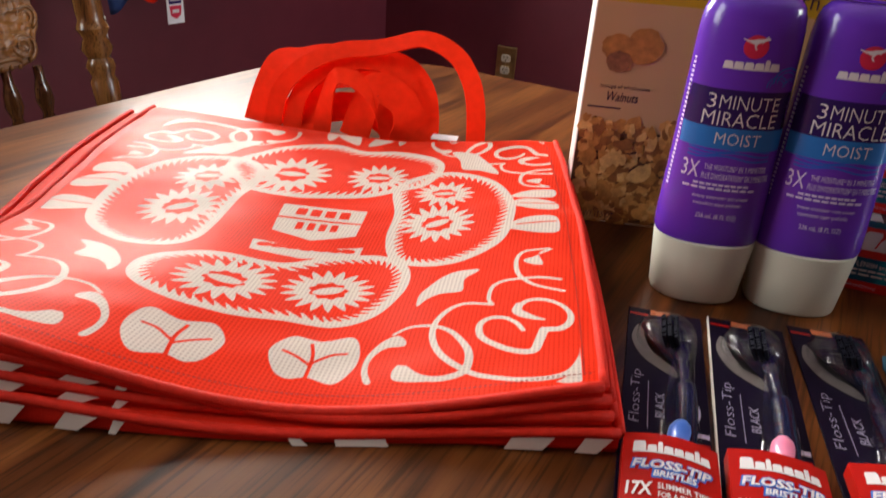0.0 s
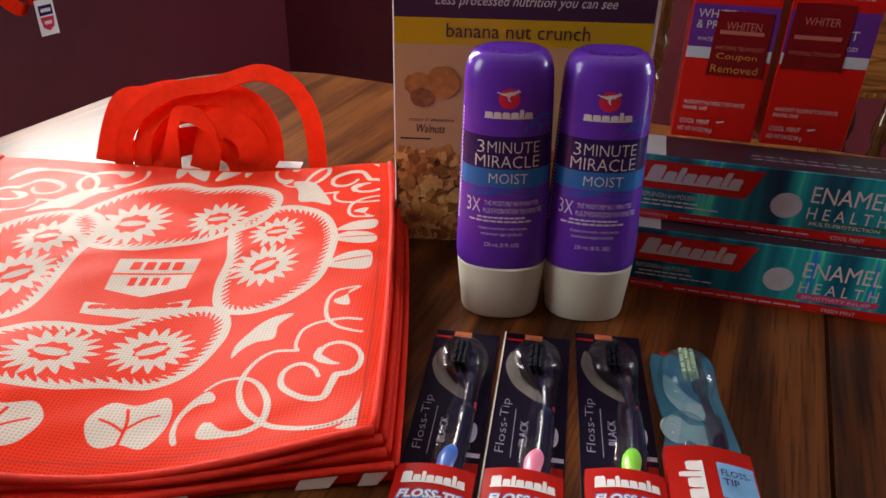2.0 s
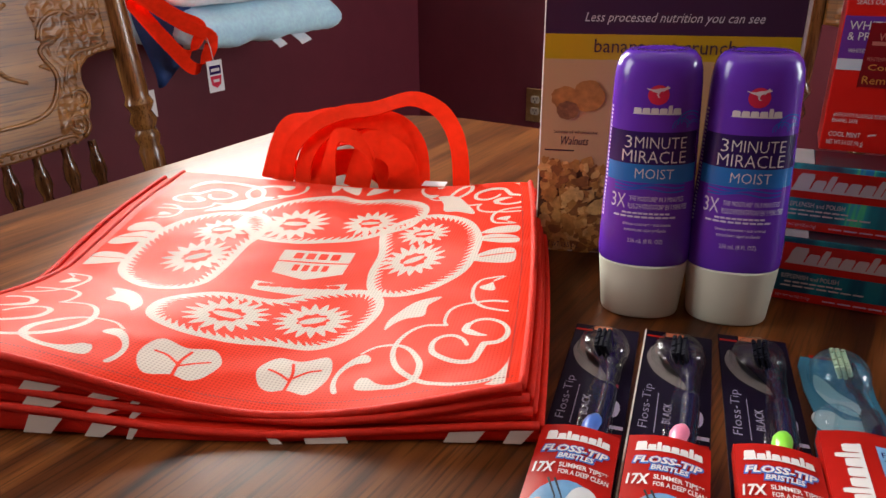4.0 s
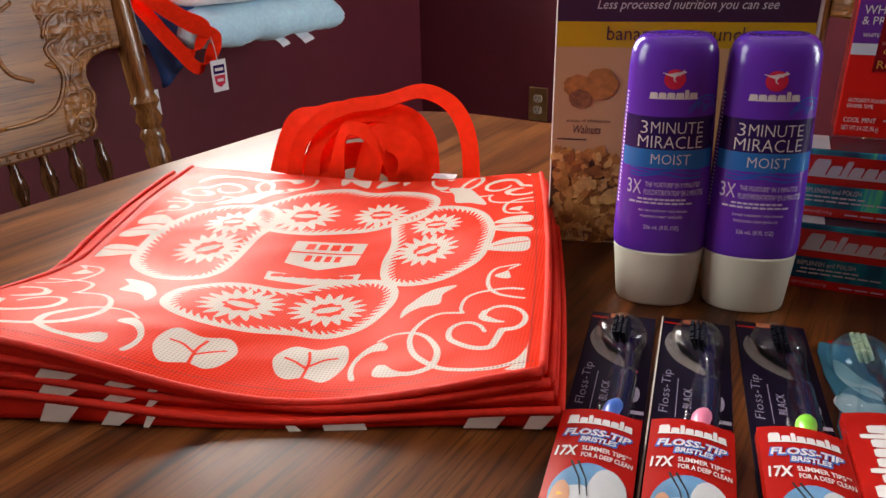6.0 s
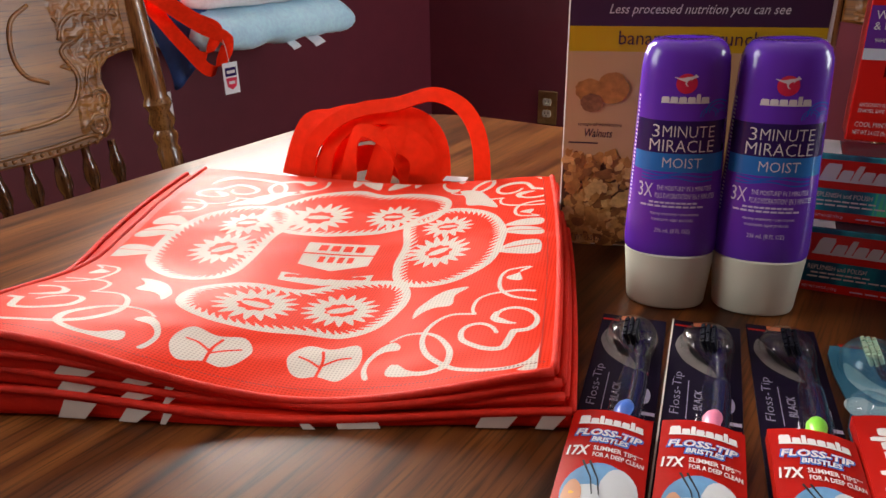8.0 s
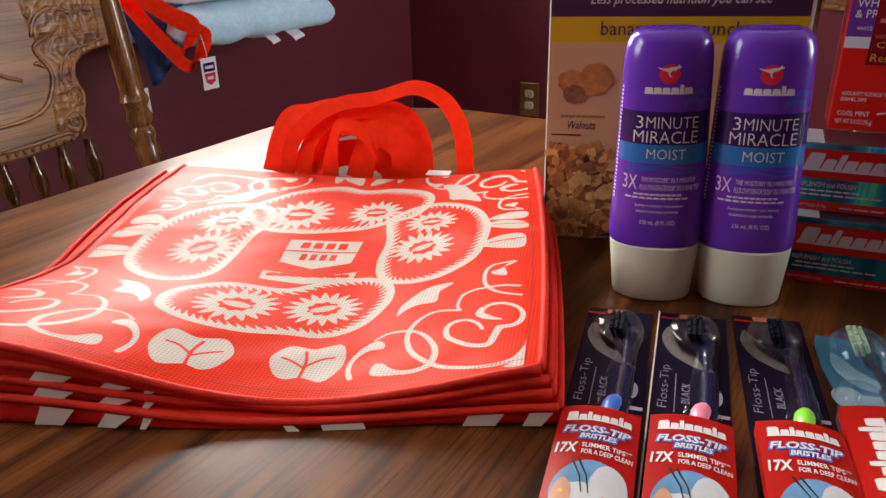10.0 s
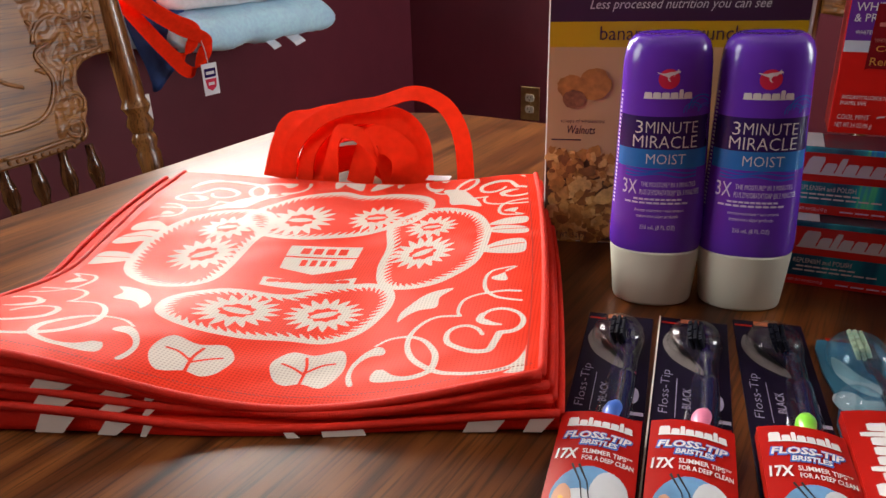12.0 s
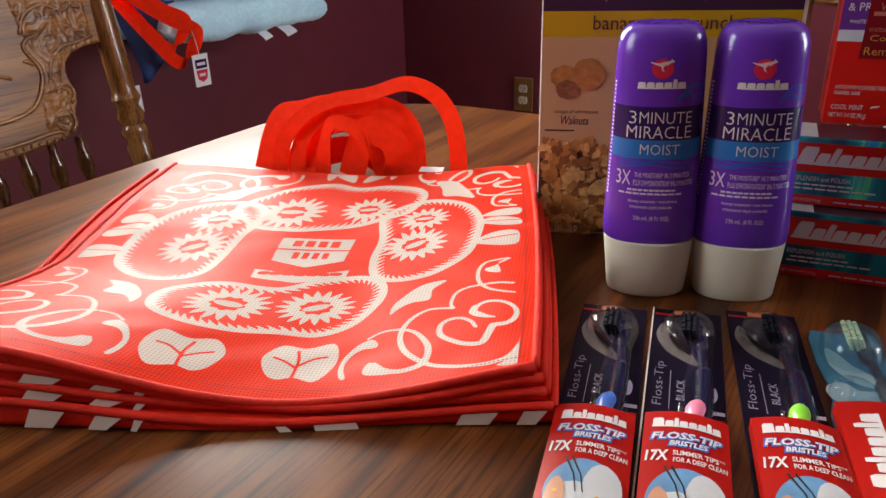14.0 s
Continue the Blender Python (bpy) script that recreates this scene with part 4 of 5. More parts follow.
    part("brand_mark", bm, INK_WHITE, root)
    bm = bmesh.new()
    letters(bm, "3", -0.0150, 0.1190, 0.0042, 0.0076, high, 0, -0.012)
    letters(bm, "MINUTE", 0.0042, 0.1190, 0.0305, 0.0068, high, 0, -0.012)
    letters(bm, "MIRACLE", 0.0008, 0.1103, 0.0380, 0.0074, high, 0, -0.010)
    letters(bm, "MOIST", 0.0020, 0.0998, 0.0235, 0.0062, high, 0, -0.010)
    part("title_lettering", bm, INK_WHITE, root)
    bm = bmesh.new()
    letters(bm, "3X", -0.0185, 0.0815, 0.0085, 0.0092, mid)
    letters(bm, "THE MOISTURE* IN 3 MINUTES", 0.0045, 0.0838, 0.033, 0.0032, mid)
    letters(bm, "PLUS D'HYDRATATION* EN 3 MINUTES", 0.0055, 0.0788, 0.036, 0.0036, mid)
    for z, a, b in ((0.0742, -0.016, 0.014), (0.0718, -0.021, 0.018)):
        for i in range(9):
            x = a + (b - a) * i / 9
            bar(bm, x, x + (b - a) / 9 * 0.82, z - 0.0006, z + 0.0006, mid, 3)
    letters(bm, "deeeep treatment • soin intense", 0.0, 0.0668, 0.030, 0.0026, mid)
    letters(bm, "tratamiento súper profundo", -0.0008, 0.0630, 0.026, 0.0028, mid)
    letters(bm, "236 mL (8 FL OZ)", -0.0003, 0.0555, 0.022, 0.0036, mid)
    part("small_lettering", bm, INK_SILVER, root)
    # pale dashes painted down the left edge as the window blind's reflection
    bm = bmesh.new()
    for i in range(30):
        z = 0.068 + i * 0.0024
        bar(bm, -half_width(z) * 0.975, -half_width(z) * 0.945, z, z + 0.0012, low, 1)
    part("edge_glints", bm, INK_SILVER, root)
    return root


bottle(pose(0.2628, 0.5400, TOP, 0, -1.0, -2) @ Matrix.Diagonal((1, 1, 1.025, 1)))
bottle(pose(0.3203, 0.5405, TOP, 0, -1.0, -4) @ Matrix.Diagonal((1, 1, 1.025, 1)))


# ---- cereal box ----
def on_front(off):
    return lambda x, z: Vector((x, -off, z))


def carton(root, name, w, d, h, mat, bevel=0.0008):
    """A folded card carton with its front at y = 0 and its base at z = 0."""
    return part(name, boxed(0, w, 0, d, 0, h, bevel), mat, root)


def cereal_box(m):
    root = thing("cereal_box", m, "tall cereal box with a granola picture, behind the bottles", "cereal box")
    w, d, h = 0.180, 0.060, 0.285
    carton(root, "box", w, d, h, CARD_EDGE)
    f1, f2, f3 = on_front(0.0003), on_front(0.0006), on_front(0.0009)
    for name, z0, z1, mat in (("cream_panel", 0.001, 0.1545, CARD_CREAM), ("yellow_band", 0.1545, 0.1725, CARD_YELLOW), ("top_panel", 0.1725, 0.284, CARD_AUBERGINE)):
        bm = bmesh.new()
        bar(bm, 0.001, w - 0.003, z0, z1, f1, 1)
        part(name, bm, mat, root)
    bm = bmesh.new()
    letters(bm, "banana nut crunch", 0.086, 0.1645, 0.098, 0.0098, f2)
    part("title_lettering", bm, INK_DARK, root)
    bm = bmesh.new()
    letters(bm, "Less processed nutrition you can see", 0.090, 0.1835, 0.122, 0.0085, f2, 0.3)
    part("slogan_lettering", bm, INK_WHITE, root)
    bm = bmesh.new()
    letters(bm, "scoops of wholesome", 0.0275, 0.0995, 0.033, 0.0038, f2)
    letters(bm, "Walnuts", 0.0270, 0.0930, 0.021, 0.0066, f2, 0.25)
    bar(bm, 0.0045, 0.027, 0.0845, 0.0856, f2, 1)
    part("flavour_lettering", bm, INK_DARK, root)
    for cx, cz, rx, rz, mat, sd in ((0.0180, 0.1260, 0.0105, 0.0085, NUT_BROWN, 1), (0.0350, 0.1275, 0.0120, 0.0120, NUT_BROWN, 2), (0.0205, 0.1165, 0.0085, 0.0070, NUT_DARK, 3)):
        bm = bmesh.new()
        disc(bm, cx, cz, rx, rz, on_front(0.0006 + 0.0002 * sd), 26, 0.12, sd)
        part("walnut_print", bm, mat, root)
    bm = bmesh.new()
    bar(bm, 0.001, w - 0.003, 0.002, 0.070, on_front(0.00045), 1)
    part("granola_ground", bm, FLAKE_SHADE, root)
    rnd = random.Random(11)
    heaps = [bmesh.new() for _ in FLAKE]
    for i in range(950):
        x, z = 0.004 + rnd.random() * (w - 0.012), 0.004 + rnd.random() * 0.074
        r = 0.0020 + rnd.random() ** 1.5 * 0.0042
        o = 0.0006 + 0.0000012 * i
        disc(heaps[rnd.randrange(4)], x, z, r * 1.25, r * 0.85, on_front(o), 9, 0.7, i, rnd.random() * 3)
    for bm, mat in zip(heaps, FLAKE):
        part("granola_print", bm, mat, root)
    bm = bmesh.new()
    letters(bm, "NET WT 15.5 OZ", 0.020, 0.0065, 0.030, 0.0045, on_front(0.002))
    part("weight_lettering", bm, INK_DARK, root)
    bm = bmesh.new()
    for i, c in enumerate("EFI"):
        letters(bm, c, 0.1085, 0.070 - 0.009 * i, 0.005, 0.0068, on_front(0.002))
    part("side_lettering", bm, INK_DARK, root)
    return root


cereal_box(pose(0.1820, 0.6250, TOP))


# ---- toothpaste cartons ----
def enamel_carton(m, flavour, mint, strip, label):
    root = thing("toothpaste_carton", m, label, "toothpaste box", "stacked toothpaste cartons")
    w, d, h = 0.190, 0.040, 0.0475
    carton(root, "box", w, d, h, FOIL_TEAL)
    f1, f2, f3 = on_front(0.0003), on_front(0.0006), on_front(0.0009)
    bm = bmesh.new()
    bar(bm, 0.0005, w - 0.0005, 0.0006, 0.0072, f1, 1)
    part("red_strip", bm, CARTON_RED, root)
    bm = bmesh.new()
    flat(bm, [(0.004, 0.0235), (0.0745, 0.0235), (0.0835, 0.0438), (0.005, 0.0438)], f1)
    part("brand_panel", bm, CARTON_RED, root)
    bm = bmesh.new()
    word_shape(bm, 0.0400, 0.0350, 0.062, 0.0125, "Oolooolo", f2, 0.3)
    part("brand_mark", bm, INK_WHITE, root)
    bm = bmesh.new()
    letters(bm, "REPLENISH and POLISH", 0.0245, 0.0190, 0.036, 0.0034, f1)
    for i, (a, b) in enumerate(((0.009, 0.046), (0.007, 0.060))):
        for k in range(7):
            x = a + (b - a) * k / 7
            bar(bm, x, x + (b - a) / 7 * 0.85, 0.0142 - 0.0030 * i, 0.0153 - 0.0030 * i, f1, 1)
    part("claim_lettering", bm, INK_WHITE, root)
    bm = bmesh.new()
    letters(bm, "ENAMEL", 0.139, 0.0325, 0.049, 0.0115, f1)
    part("title_lettering", bm, INK_WHITE, root)
    bm = bmesh.new()
    letters(bm, "H E A L T H", 0.139, 0.0190, 0.049, 0.0082, f1)
    part("title_lettering", bm, INK_WHITE, root)
    bm = bmesh.new()
    flat(bm, [(0.1145, 0.0092), (0.164, 0.0092), (0.166, 0.0142), (0.1145, 0.0142)], f1)
    part("flavour_strip", bm, strip, root)
    bm = bmesh.new()
    letters(bm, flavour, 0.139, 0.0117, 0.043, 0.0026, f2)
    letters(bm, mint, 0.143, 0.0035, 0.021, 0.0028, f2)
    for k in range(9):
        bar(bm, 0.035 + k * 0.0095, 0.043 + k * 0.0095, 0.0030, 0.0040, f2, 1)
    letters(bm, "NET WT 4.0 OZ (113 g)", 0.016, 0.0036, 0.022, 0.0026, f2)
    part("small_lettering", bm, INK_SILVER, root)
    bm = bmesh.new()
    disc(bm, 0.1005, 0.0225, 0.0098, 0.0092, f1, 30)
    ball = part("tooth_globe", bm, SILVER, root, "silver printed globe with a tooth")
    bm = bmesh.new()
    flat(bm, [(0.0960, 0.0275), (0.1005, 0.0265), (0.1050, 0.0275), (0.1045, 0.0215), (0.1030, 0.0165), (0.1005, 0.0195), (0.0980, 0.0165), (0.0965, 0.0215)], f2)
    part("tooth_mark", bm, TOOTH, ball)
    bm = bmesh.new()
    bar(bm, 0.0195, w - 0.001, 0.001, d - 0.001, lambda x, y: Vector((x, y, h + 0.0001)), 1)
    part("top_panel", bm, FOIL_DARK, root, "dark printed foil top")
    bm = bmesh.new()
    for k in range(10):
        bar(bm, 0.075 + k * 0.009, 0.082 + k * 0.009, 0.012, 0.0128, lambda x, y: Vector((x, y, h + 0.0003)), 1)
        bar(bm, 0.075 + k * 0.009, 0.081 + k * 0.009, 0.018, 0.0188, lambda x, y: Vector((x, y, h + 0.0003)), 1)
    part("top_print", bm, INK_SILVER, root)
    bm = bmesh.new()
    bar(bm, 0.001, 0.019, 0.001, d - 0.001, lambda x, y: Vector((x, y, h + 0.0003)), 1)
    part("end_panel", bm, SILVER, root, "pale end panel of the carton")
    return root


enamel_carton(pose(0.3530, 0.5695, TOP, 0, 0, -12.0), "SENSITIVITY RELIEF", "FRESH MINT", CARTON_PINK, "teal foil toothpaste carton lying on the table")
enamel_carton(pose(0.3520, 0.5855, TOP + 0.0478, 0, 0, -12.0), "MULTI-PROTECTION", "COOL MINT", CARTON_GREEN, "teal foil toothpaste carton lying on another carton")


def upright_carton(m, words, sticker, label):
    root = thing("toothpaste_carton", m, label, "toothpaste box", "upright toothpaste cartons")
    w, d, h = 0.055, 0.038, 0.180
    carton(root, "box", w, d, h, CARTON_RED)
    f1, f2, f3 = on_front(0.0003), on_front(0.0006), on_front(0.0009)
    bm = bmesh.new()
    bar(bm, 0.0006, w - 0.0006, 0.064, 0.092, f1, 1)
    part("purple_band", bm, CARTON_PURPLE, root)
    # silver glint under the purple band, painted as a pale strip
    bm = bmesh.new()
    bar(bm, 0.0006, w - 0.0006, 0.0565, 0.064, f1, 1)
    part("glint_band", bm, SILVER, root)
    bm = bmesh.new()
    for i, (t, x, z, a, hh) in enumerate(words):
        letters(bm, t, x, z, a, hh, f2)
    part("title_lettering", bm, INK_WHITE, root)
    bm = bmesh.new()
    letters(bm, "ANTICAVITY FLUORIDE TOOTHPASTE", 0.0250, 0.0258, 0.040, 0.0027, f1)
    letters(bm, "ENAMEL SAFE", 0.0130, 0.0218, 0.016, 0.0026, f1)
    part("claim_lettering", bm, INK_WHITE, root)
    bm = bmesh.new()
    letters(bm, "SEALS OUT NEW STAINS*", 0.0275, 0.1010, 0.044, 0.0034, f1)
    for k in range(6):
        bar(bm, 0.006 + 0.0075 * k, 0.0125 + 0.0075 * k, 0.1060, 0.1088, f1, 1)
    part("claim_lettering", bm, INK_WHITE, root)
    bm = bmesh.new()
    letters(bm, "COOL MINT", 0.0145, 0.0120, 0.020, 0.0034, f1)
    flat(bm, [(0.029, 0.0118), (0.0335, 0.0128), (0.0345, 0.0138), (0.032, 0.0136), (0.0292, 0.0130)], f1)
    letters(bm, "NET WT 3.4 OZ (96 g)", 0.0155, 0.0058, 0.023, 0.0042, f1)
    part("lettering", bm, INK_WHITE, root)
    bm = bmesh.new()
    x0, x1, z0, z1 = (0.30 * w, 0.93 * w, 0.046, 0.088) if sticker else (0.05 * w, 0.70 * w, 0.054, 0.096)
    flat(bm, loop2([(x0, z0 + 0.002), (x0 + 0.002, z0), (x1 - 0.002, z0), (x1, z0 + 0.002), (x1, z1 - 0.004), (x1 - 0.004, z1), (x0 + 0.004, z1), (x0, z1 - 0.004)], 3), on_front(0.00075))
    seal = part("sticker", bm, STICKER_RED, root, "dark red glossy sticker over the band")
    bm = bmesh.new()
    for t, z, a, hh in ((words[0][0], 0.085 if not sticker else 0.079, 0.022, 0.0050), ("", 0.079, 0.02, 0.002), (words[2][0], 0.0645, 0.032, 0.0026)):
        if t:
            letters(bm, t, (x0 + x1) / 2, z, min(a, (x1 - x0) * 0.9), hh, f3)
    bar(bm, x0 + 0.003, x1 - 0.004, 0.0735, 0.0760, f3, 1)
    part("dim_lettering", bm, INK_DIM, seal)
    if sticker:
        bm = bmesh.new()
        letters(bm, "Coupon", 0.033, 0.0585, 0.026, 0.0052, f3)
        letters(bm, "Removed", 0.033, 0.0505, 0.030, 0.0052, f3)
        part("gold_lettering", bm, GOLD, root)
    return root


Z2 = TOP + 0.0478 + 0.0475 + 0.0004
upright_carton(pose(0.3820, 0.6220, Z2, 0, 0, -12), (("WHITEN", 0.018, 0.086, 0.028, 0.0055), ("& PROTECT", 0.022, 0.079, 0.036, 0.0052), ("WHITENING TECHNOLOGY", 0.026, 0.0695, 0.040, 0.0026)), True,
               "red and purple toothpaste carton standing with gold words")
upright_carton(pose(0.4410, 0.6110, Z2, 0, 0, -10), (("WHITER", 0.018, 0.086, 0.024, 0.0060), ("& PROTECT", 0.024, 0.0775, 0.040, 0.0058), ("WHITENING TECHNOLOGY", 0.026, 0.0690, 0.040, 0.0028)), False,
               "red and purple toothpaste carton standing upright")


# ---- toothbrush packs ----
def dome(bm, pts, height, place, n=5):
    """A clear bubble over a closed 2D outline."""
    cx, cy = sum(p[0] for p in pts) / len(pts), sum(p[1] for p in pts) / len(pts)
    rows = []
    for k in range(n + 1):
        a = math.pi / 2 * k / n
        s, z = math.cos(a) ** 0.55 if k < n else 0.12, height * math.sin(a) ** 0.8
        rows.append([place(cx + (x - cx) * s, cy + (y - cy) * s, z) for x, y in pts])
    return rings(bm, rows, False, True)


def smooth_loop(pts, n=6):
    return loop2(pts, n)


def brush(root, y_head, y_end, bend, grip, bristle, up=0.007):
    bm = bmesh.new()
    pts = spline([(0.002 + bend, y_head, up + 0.001), (0.004 + bend, y_head - 0.03, up), (0.009, y_head - 0.055, up), (0.008, y_head - 0.085, up), (0.004, y_end, up)], 8)
    tube(bm, pts, lambda f: 0.0045 if f < 0.2 else (0.0026 if f < 0.42 else 0.005), 10)
    b = part("toothbrush", bm, BRUSH_NAVY, root, "dark blue toothbrush handle", smooth=True)
    bm = bmesh.new()
    rnd = random.Random(3)
    for i in range(8):
        for j in range(3):
            x, y = pts[0].x - 0.0045 + 0.003 * j, y_head + 0.002 - i * 0.0028
            turned(bm, [(0, 0.0012), (0.0075 + 0.001 * rnd.random(), 0.0013)], Matrix.Translation((x - 0.0015, y, up + 0.002)) @ Matrix.Rotation(radians(-24), 4, "Y"), 6)
    part("bristles", bm, bristle, b)
    bm = bmesh.new()
    g = spline([(0.006, y_head - 0.080, up + 0.001), (0.004, y_head - 0.092, up + 0.003), (0.003, y_head - 0.112, up + 0.003)], 6)
    tube(bm, g, lambda f: 0.0030 + 0.0022 * math.sin(math.pi * min(1, f * 1.2 + 0.1)), 12)
    part("grip", bm, grip, b, "bright rubber thumb grip", smooth=True)


def on_card(z0):
    return lambda x, y: Vector((x, y, z0))


def turned_card(z0, cx, cy):
    """Words that run up the card."""
    return lambda x, y: Vector((cx - y, cy + x, z0))


def front_cover(root, w, y0, y1, z, seed):
    """The glossy red printed cover over the handle, slightly arched."""
    bm = bmesh.new()
    n = 10
    rows = []
    for j in (0, 1):
        y = (y1, y0)[j]
        top = [Vector((w * (i / n - 0.5), y, z + 0.0035 * math.sin(math.pi * i / n))) for i in range(n + 1)]
        bot = [Vector((w * (i / n - 0.5), y, z - 0.0065 + 0.002 * math.sin(math.pi * i / n))) for i in range(n, -1, -1)]
        rows.append(top + bot)
    rings(bm, rows)
    return part("front_cover", bm, PACK_RED, root, "glossy red printed card cover", smooth=True, angle=40)


def cover_place(w, z, off):
    return lambda x, y: Vector((x, y, z + 0.0035 * math.sin(math.pi * max(0.0, min(1.0, x / w + 0.5))) + off))


def floss_pack(m, grip, label):
    root = thing("toothbrush_pack", m, label, "toothbrush", "toothbrush packs")
    w, ln = 0.0405, 0.232
    part("card", boxed(-w / 2, w / 2, -ln, 0, 0, 0.0012, 0.0004), PACK_DARK, root, "dark indigo backing card")
    p1 = on_card(0.0014)
    bm = bmesh.new()
    bar(bm, -0.008, 0.003, -0.006, -0.0008, p1, 1)
    part("orange_tab", bm, PACK_ORANGE, root)
    bm = bmesh.new()
    bar(bm, -0.0195, -0.009, -0.0085, -0.0062, p1, 1)
    part("red_print", bm, PACK_RED, root)
    bm = bmesh.new()
    bar(bm, 0.004, 0.0195, -0.132, -0.112, p1, 1)
    part("red_print", bm, PACK_RED, root)
    bm = bmesh.new()
    bar(bm, 0.004, 0.0195, -0.108, -0.105, p1, 1)
    disc(bm, 0.0135, -0.090, 0.0028, 0.0075, p1, 18)
    part("tongue_print", bm, INK_SILVER, root)
    # warm grey crescent lying flat on the card beneath the bubble
    bm = bmesh.new()
    flat(bm, smooth_loop([(-0.015, -0.020), (-0.0175, -0.034), (-0.012, -0.050), (-0.002, -0.060), (0.006, -0.064), (0.004, -0.055), (-0.005, -0.047), (-0.010, -0.035), (-0.012, -0.023)]), p1)
    part("pale_crescent", bm, CRESCENT_GREY, root)
    # the highlight along this card's left edge, built as a thin pale strip
    if grip is GRIP["pink"]:
        part("card_edge", boxed(-w / 2 - 0.0009, -w / 2, -ln, 0, 0, 0.0016), CARD_EDGE, root, "pale strip for the highlight along the card's edge")
    bm = bmesh.new()
    bar(bm, 0.0120, 0.0135, -0.082, -0.066, p1, 1)
    part("stem_print", bm, EMBLEM_RED, root)
    bm = bmesh.new()
    letters(bm, "Floss-Tip", 0, 0, 0.042, 0.0062, turned_card(0.0015, -0.0135, -0.085), 0, -0.012)
    letters(bm, "BLACK", 0, 0, 0.019, 0.0044, turned_card(0.0015, -0.0025, -0.090))
    bar(bm, -0.021, 0.016, -0.0002, 0.0002, turned_card(0.0015, -0.0080, -0.088), 1)
    part("lettering", bm, PACK_INK, root)
    brush(root, -0.030, -0.20, 0.004, grip, BRISTLE, 0.006)
    bm = bmesh.new()
    out = smooth_loop([(-0.011, -0.018), (0.002, -0.013), (0.014, -0.019), (0.017, -0.033), (0.015, -0.052), (0.014, -0.085), (0.014, -0.13), (-0.004, -0.13), (-0.002, -0.105), (0.003, -0.080), (0.003, -0.064), (-0.006, -0.050), (-0.014, -0.038), (-0.015, -0.024)])
    dome(bm, out, 0.0096, lambda x, y, z: Vector((x, y, 0.0013 + z)))
    dome(bm, [(0.0005 + 0.0160 * math.cos(2 * math.pi * i / 32), -0.0320 + 0.0185 * math.sin(2 * math.pi * i / 32)) for i in range(32)], 0.0130, lambda x, y, z: Vector((x, y, 0.0014 + z)), 8)
    bl = part("blister", bm, BLISTER, root, "clear moulded plastic blister", smooth=True, angle=50)
    zc = 0.0108
    cov = front_cover(root, 0.0385, -ln, -0.1275, zc, 1)
    c1, c2, c3, c4 = (cover_place(0.0385, zc, o) for o in (0.0003, 0.0006, 0.0009, 0.0012))
    bm = bmesh.new()
    word_shape(bm, 0.0, -0.1365, 0.031, 0.0070, "Oolooolo", c1)
    part("brand_mark", bm, INK_WHITE, cov)
    bm = bmesh.new()
    letters(bm, "FLOSS-TIP", 0.0, -0.1469, 0.0325, 0.0066, c1, 0.2, 0.085)
    letters(bm, "BRISTLES", 0.001, -0.1523, 0.0185, 0.0050, c1, 0.2, 0.085)
    part("blue_outline", bm, LOGO_BLUE, cov)
    bm = bmesh.new()
    letters(bm, "FLOSS-TIP", 0.0, -0.1469, 0.031, 0.0050, c2, 0.2, 0.03)
    letters(bm, "BRISTLES", 0.001, -0.1523, 0.017, 0.0036, c2, 0.2, 0.03)
    part("logo_lettering", bm, INK_WHITE, cov)
    bm = bmesh.new()
    letters(bm, "17X", -0.0125, -0.1612, 0.0100, 0.0074, c2, 0.1, 0.03)
    letters(bm, "SLIMMER TIPS**", 0.0055, -0.1590, 0.0225, 0.0034, c2, 0, 0.02)
    letters(bm, "FOR A DEEP CLEAN", 0.0060, -0.1638, 0.0230, 0.0032, c2, 0, 0.02)
    part("lettering", bm, INK_WHITE, cov)
    bm = bmesh.new()
    disc(bm, 0.0005, -0.1895, 0.0165, 0.0205, c1, 32)
    win = part("round_picture", bm, SKY_BLUE, cov, "round picture of teeth and bristles")
    bm = bmesh.new()
    disc(bm, 0.0085, -0.1862, 0.0085, 0.0150, c2, 22, 0.06, 4)
    disc(bm, -0.004, -0.1955, 0.0095, 0.0110, c2, 22, 0.06, 5)
    part("tooth_print", bm, TOOTH, win)
    bm = bmesh.new()
    disc(bm, -0.0108, -0.1935, 0.0042, 0.0110, c3, 22, 0.06, 6)
    part("gum_print", bm, SKIN_PRINT, win)
    bm = bmesh.new()
    for x in (-0.006, -0.003):
        flat(bm, [(x - 0.0035, -0.1697), (x - 0.0025, -0.1691), (x + 0.0022, -0.1810), (x + 0.004, -0.1915), (x + 0.0035, -0.1915), (x + 0.0015, -0.1810)], c4)
    part("bristle_print", bm, INK_BLACK, win)
    bm = bmesh.new()
    for x, y in ((0.007, -0.1928), (0.009, -0.1961), (0.0065, -0.1981), (0.0105, -0.1922), (-0.011, -0.1915), (-0.013, -0.1981), (-0.009, -0.2008)):
        disc(bm, x, y, 0.0012, 0.0010, c4, 8, 0.4, int(x * 9e4) % 97)
    part("stain_print", bm, GOLD, win)
    return root


for x, y, rz, g, label in ((0.2420, 0.5005, -6.0, "blue", "dark toothbrush blister pack with a blue grip"), (0.2872, 0.5000, -7.0, "pink", "dark toothbrush blister pack with a pink grip"),
                           (0.3318, 0.5040, -4.8, "green", "dark toothbrush blister pack with a green grip")):
    floss_pack(pose(x, y, TOP + 0.0004, 0, 0, rz), GRIP[g], label)


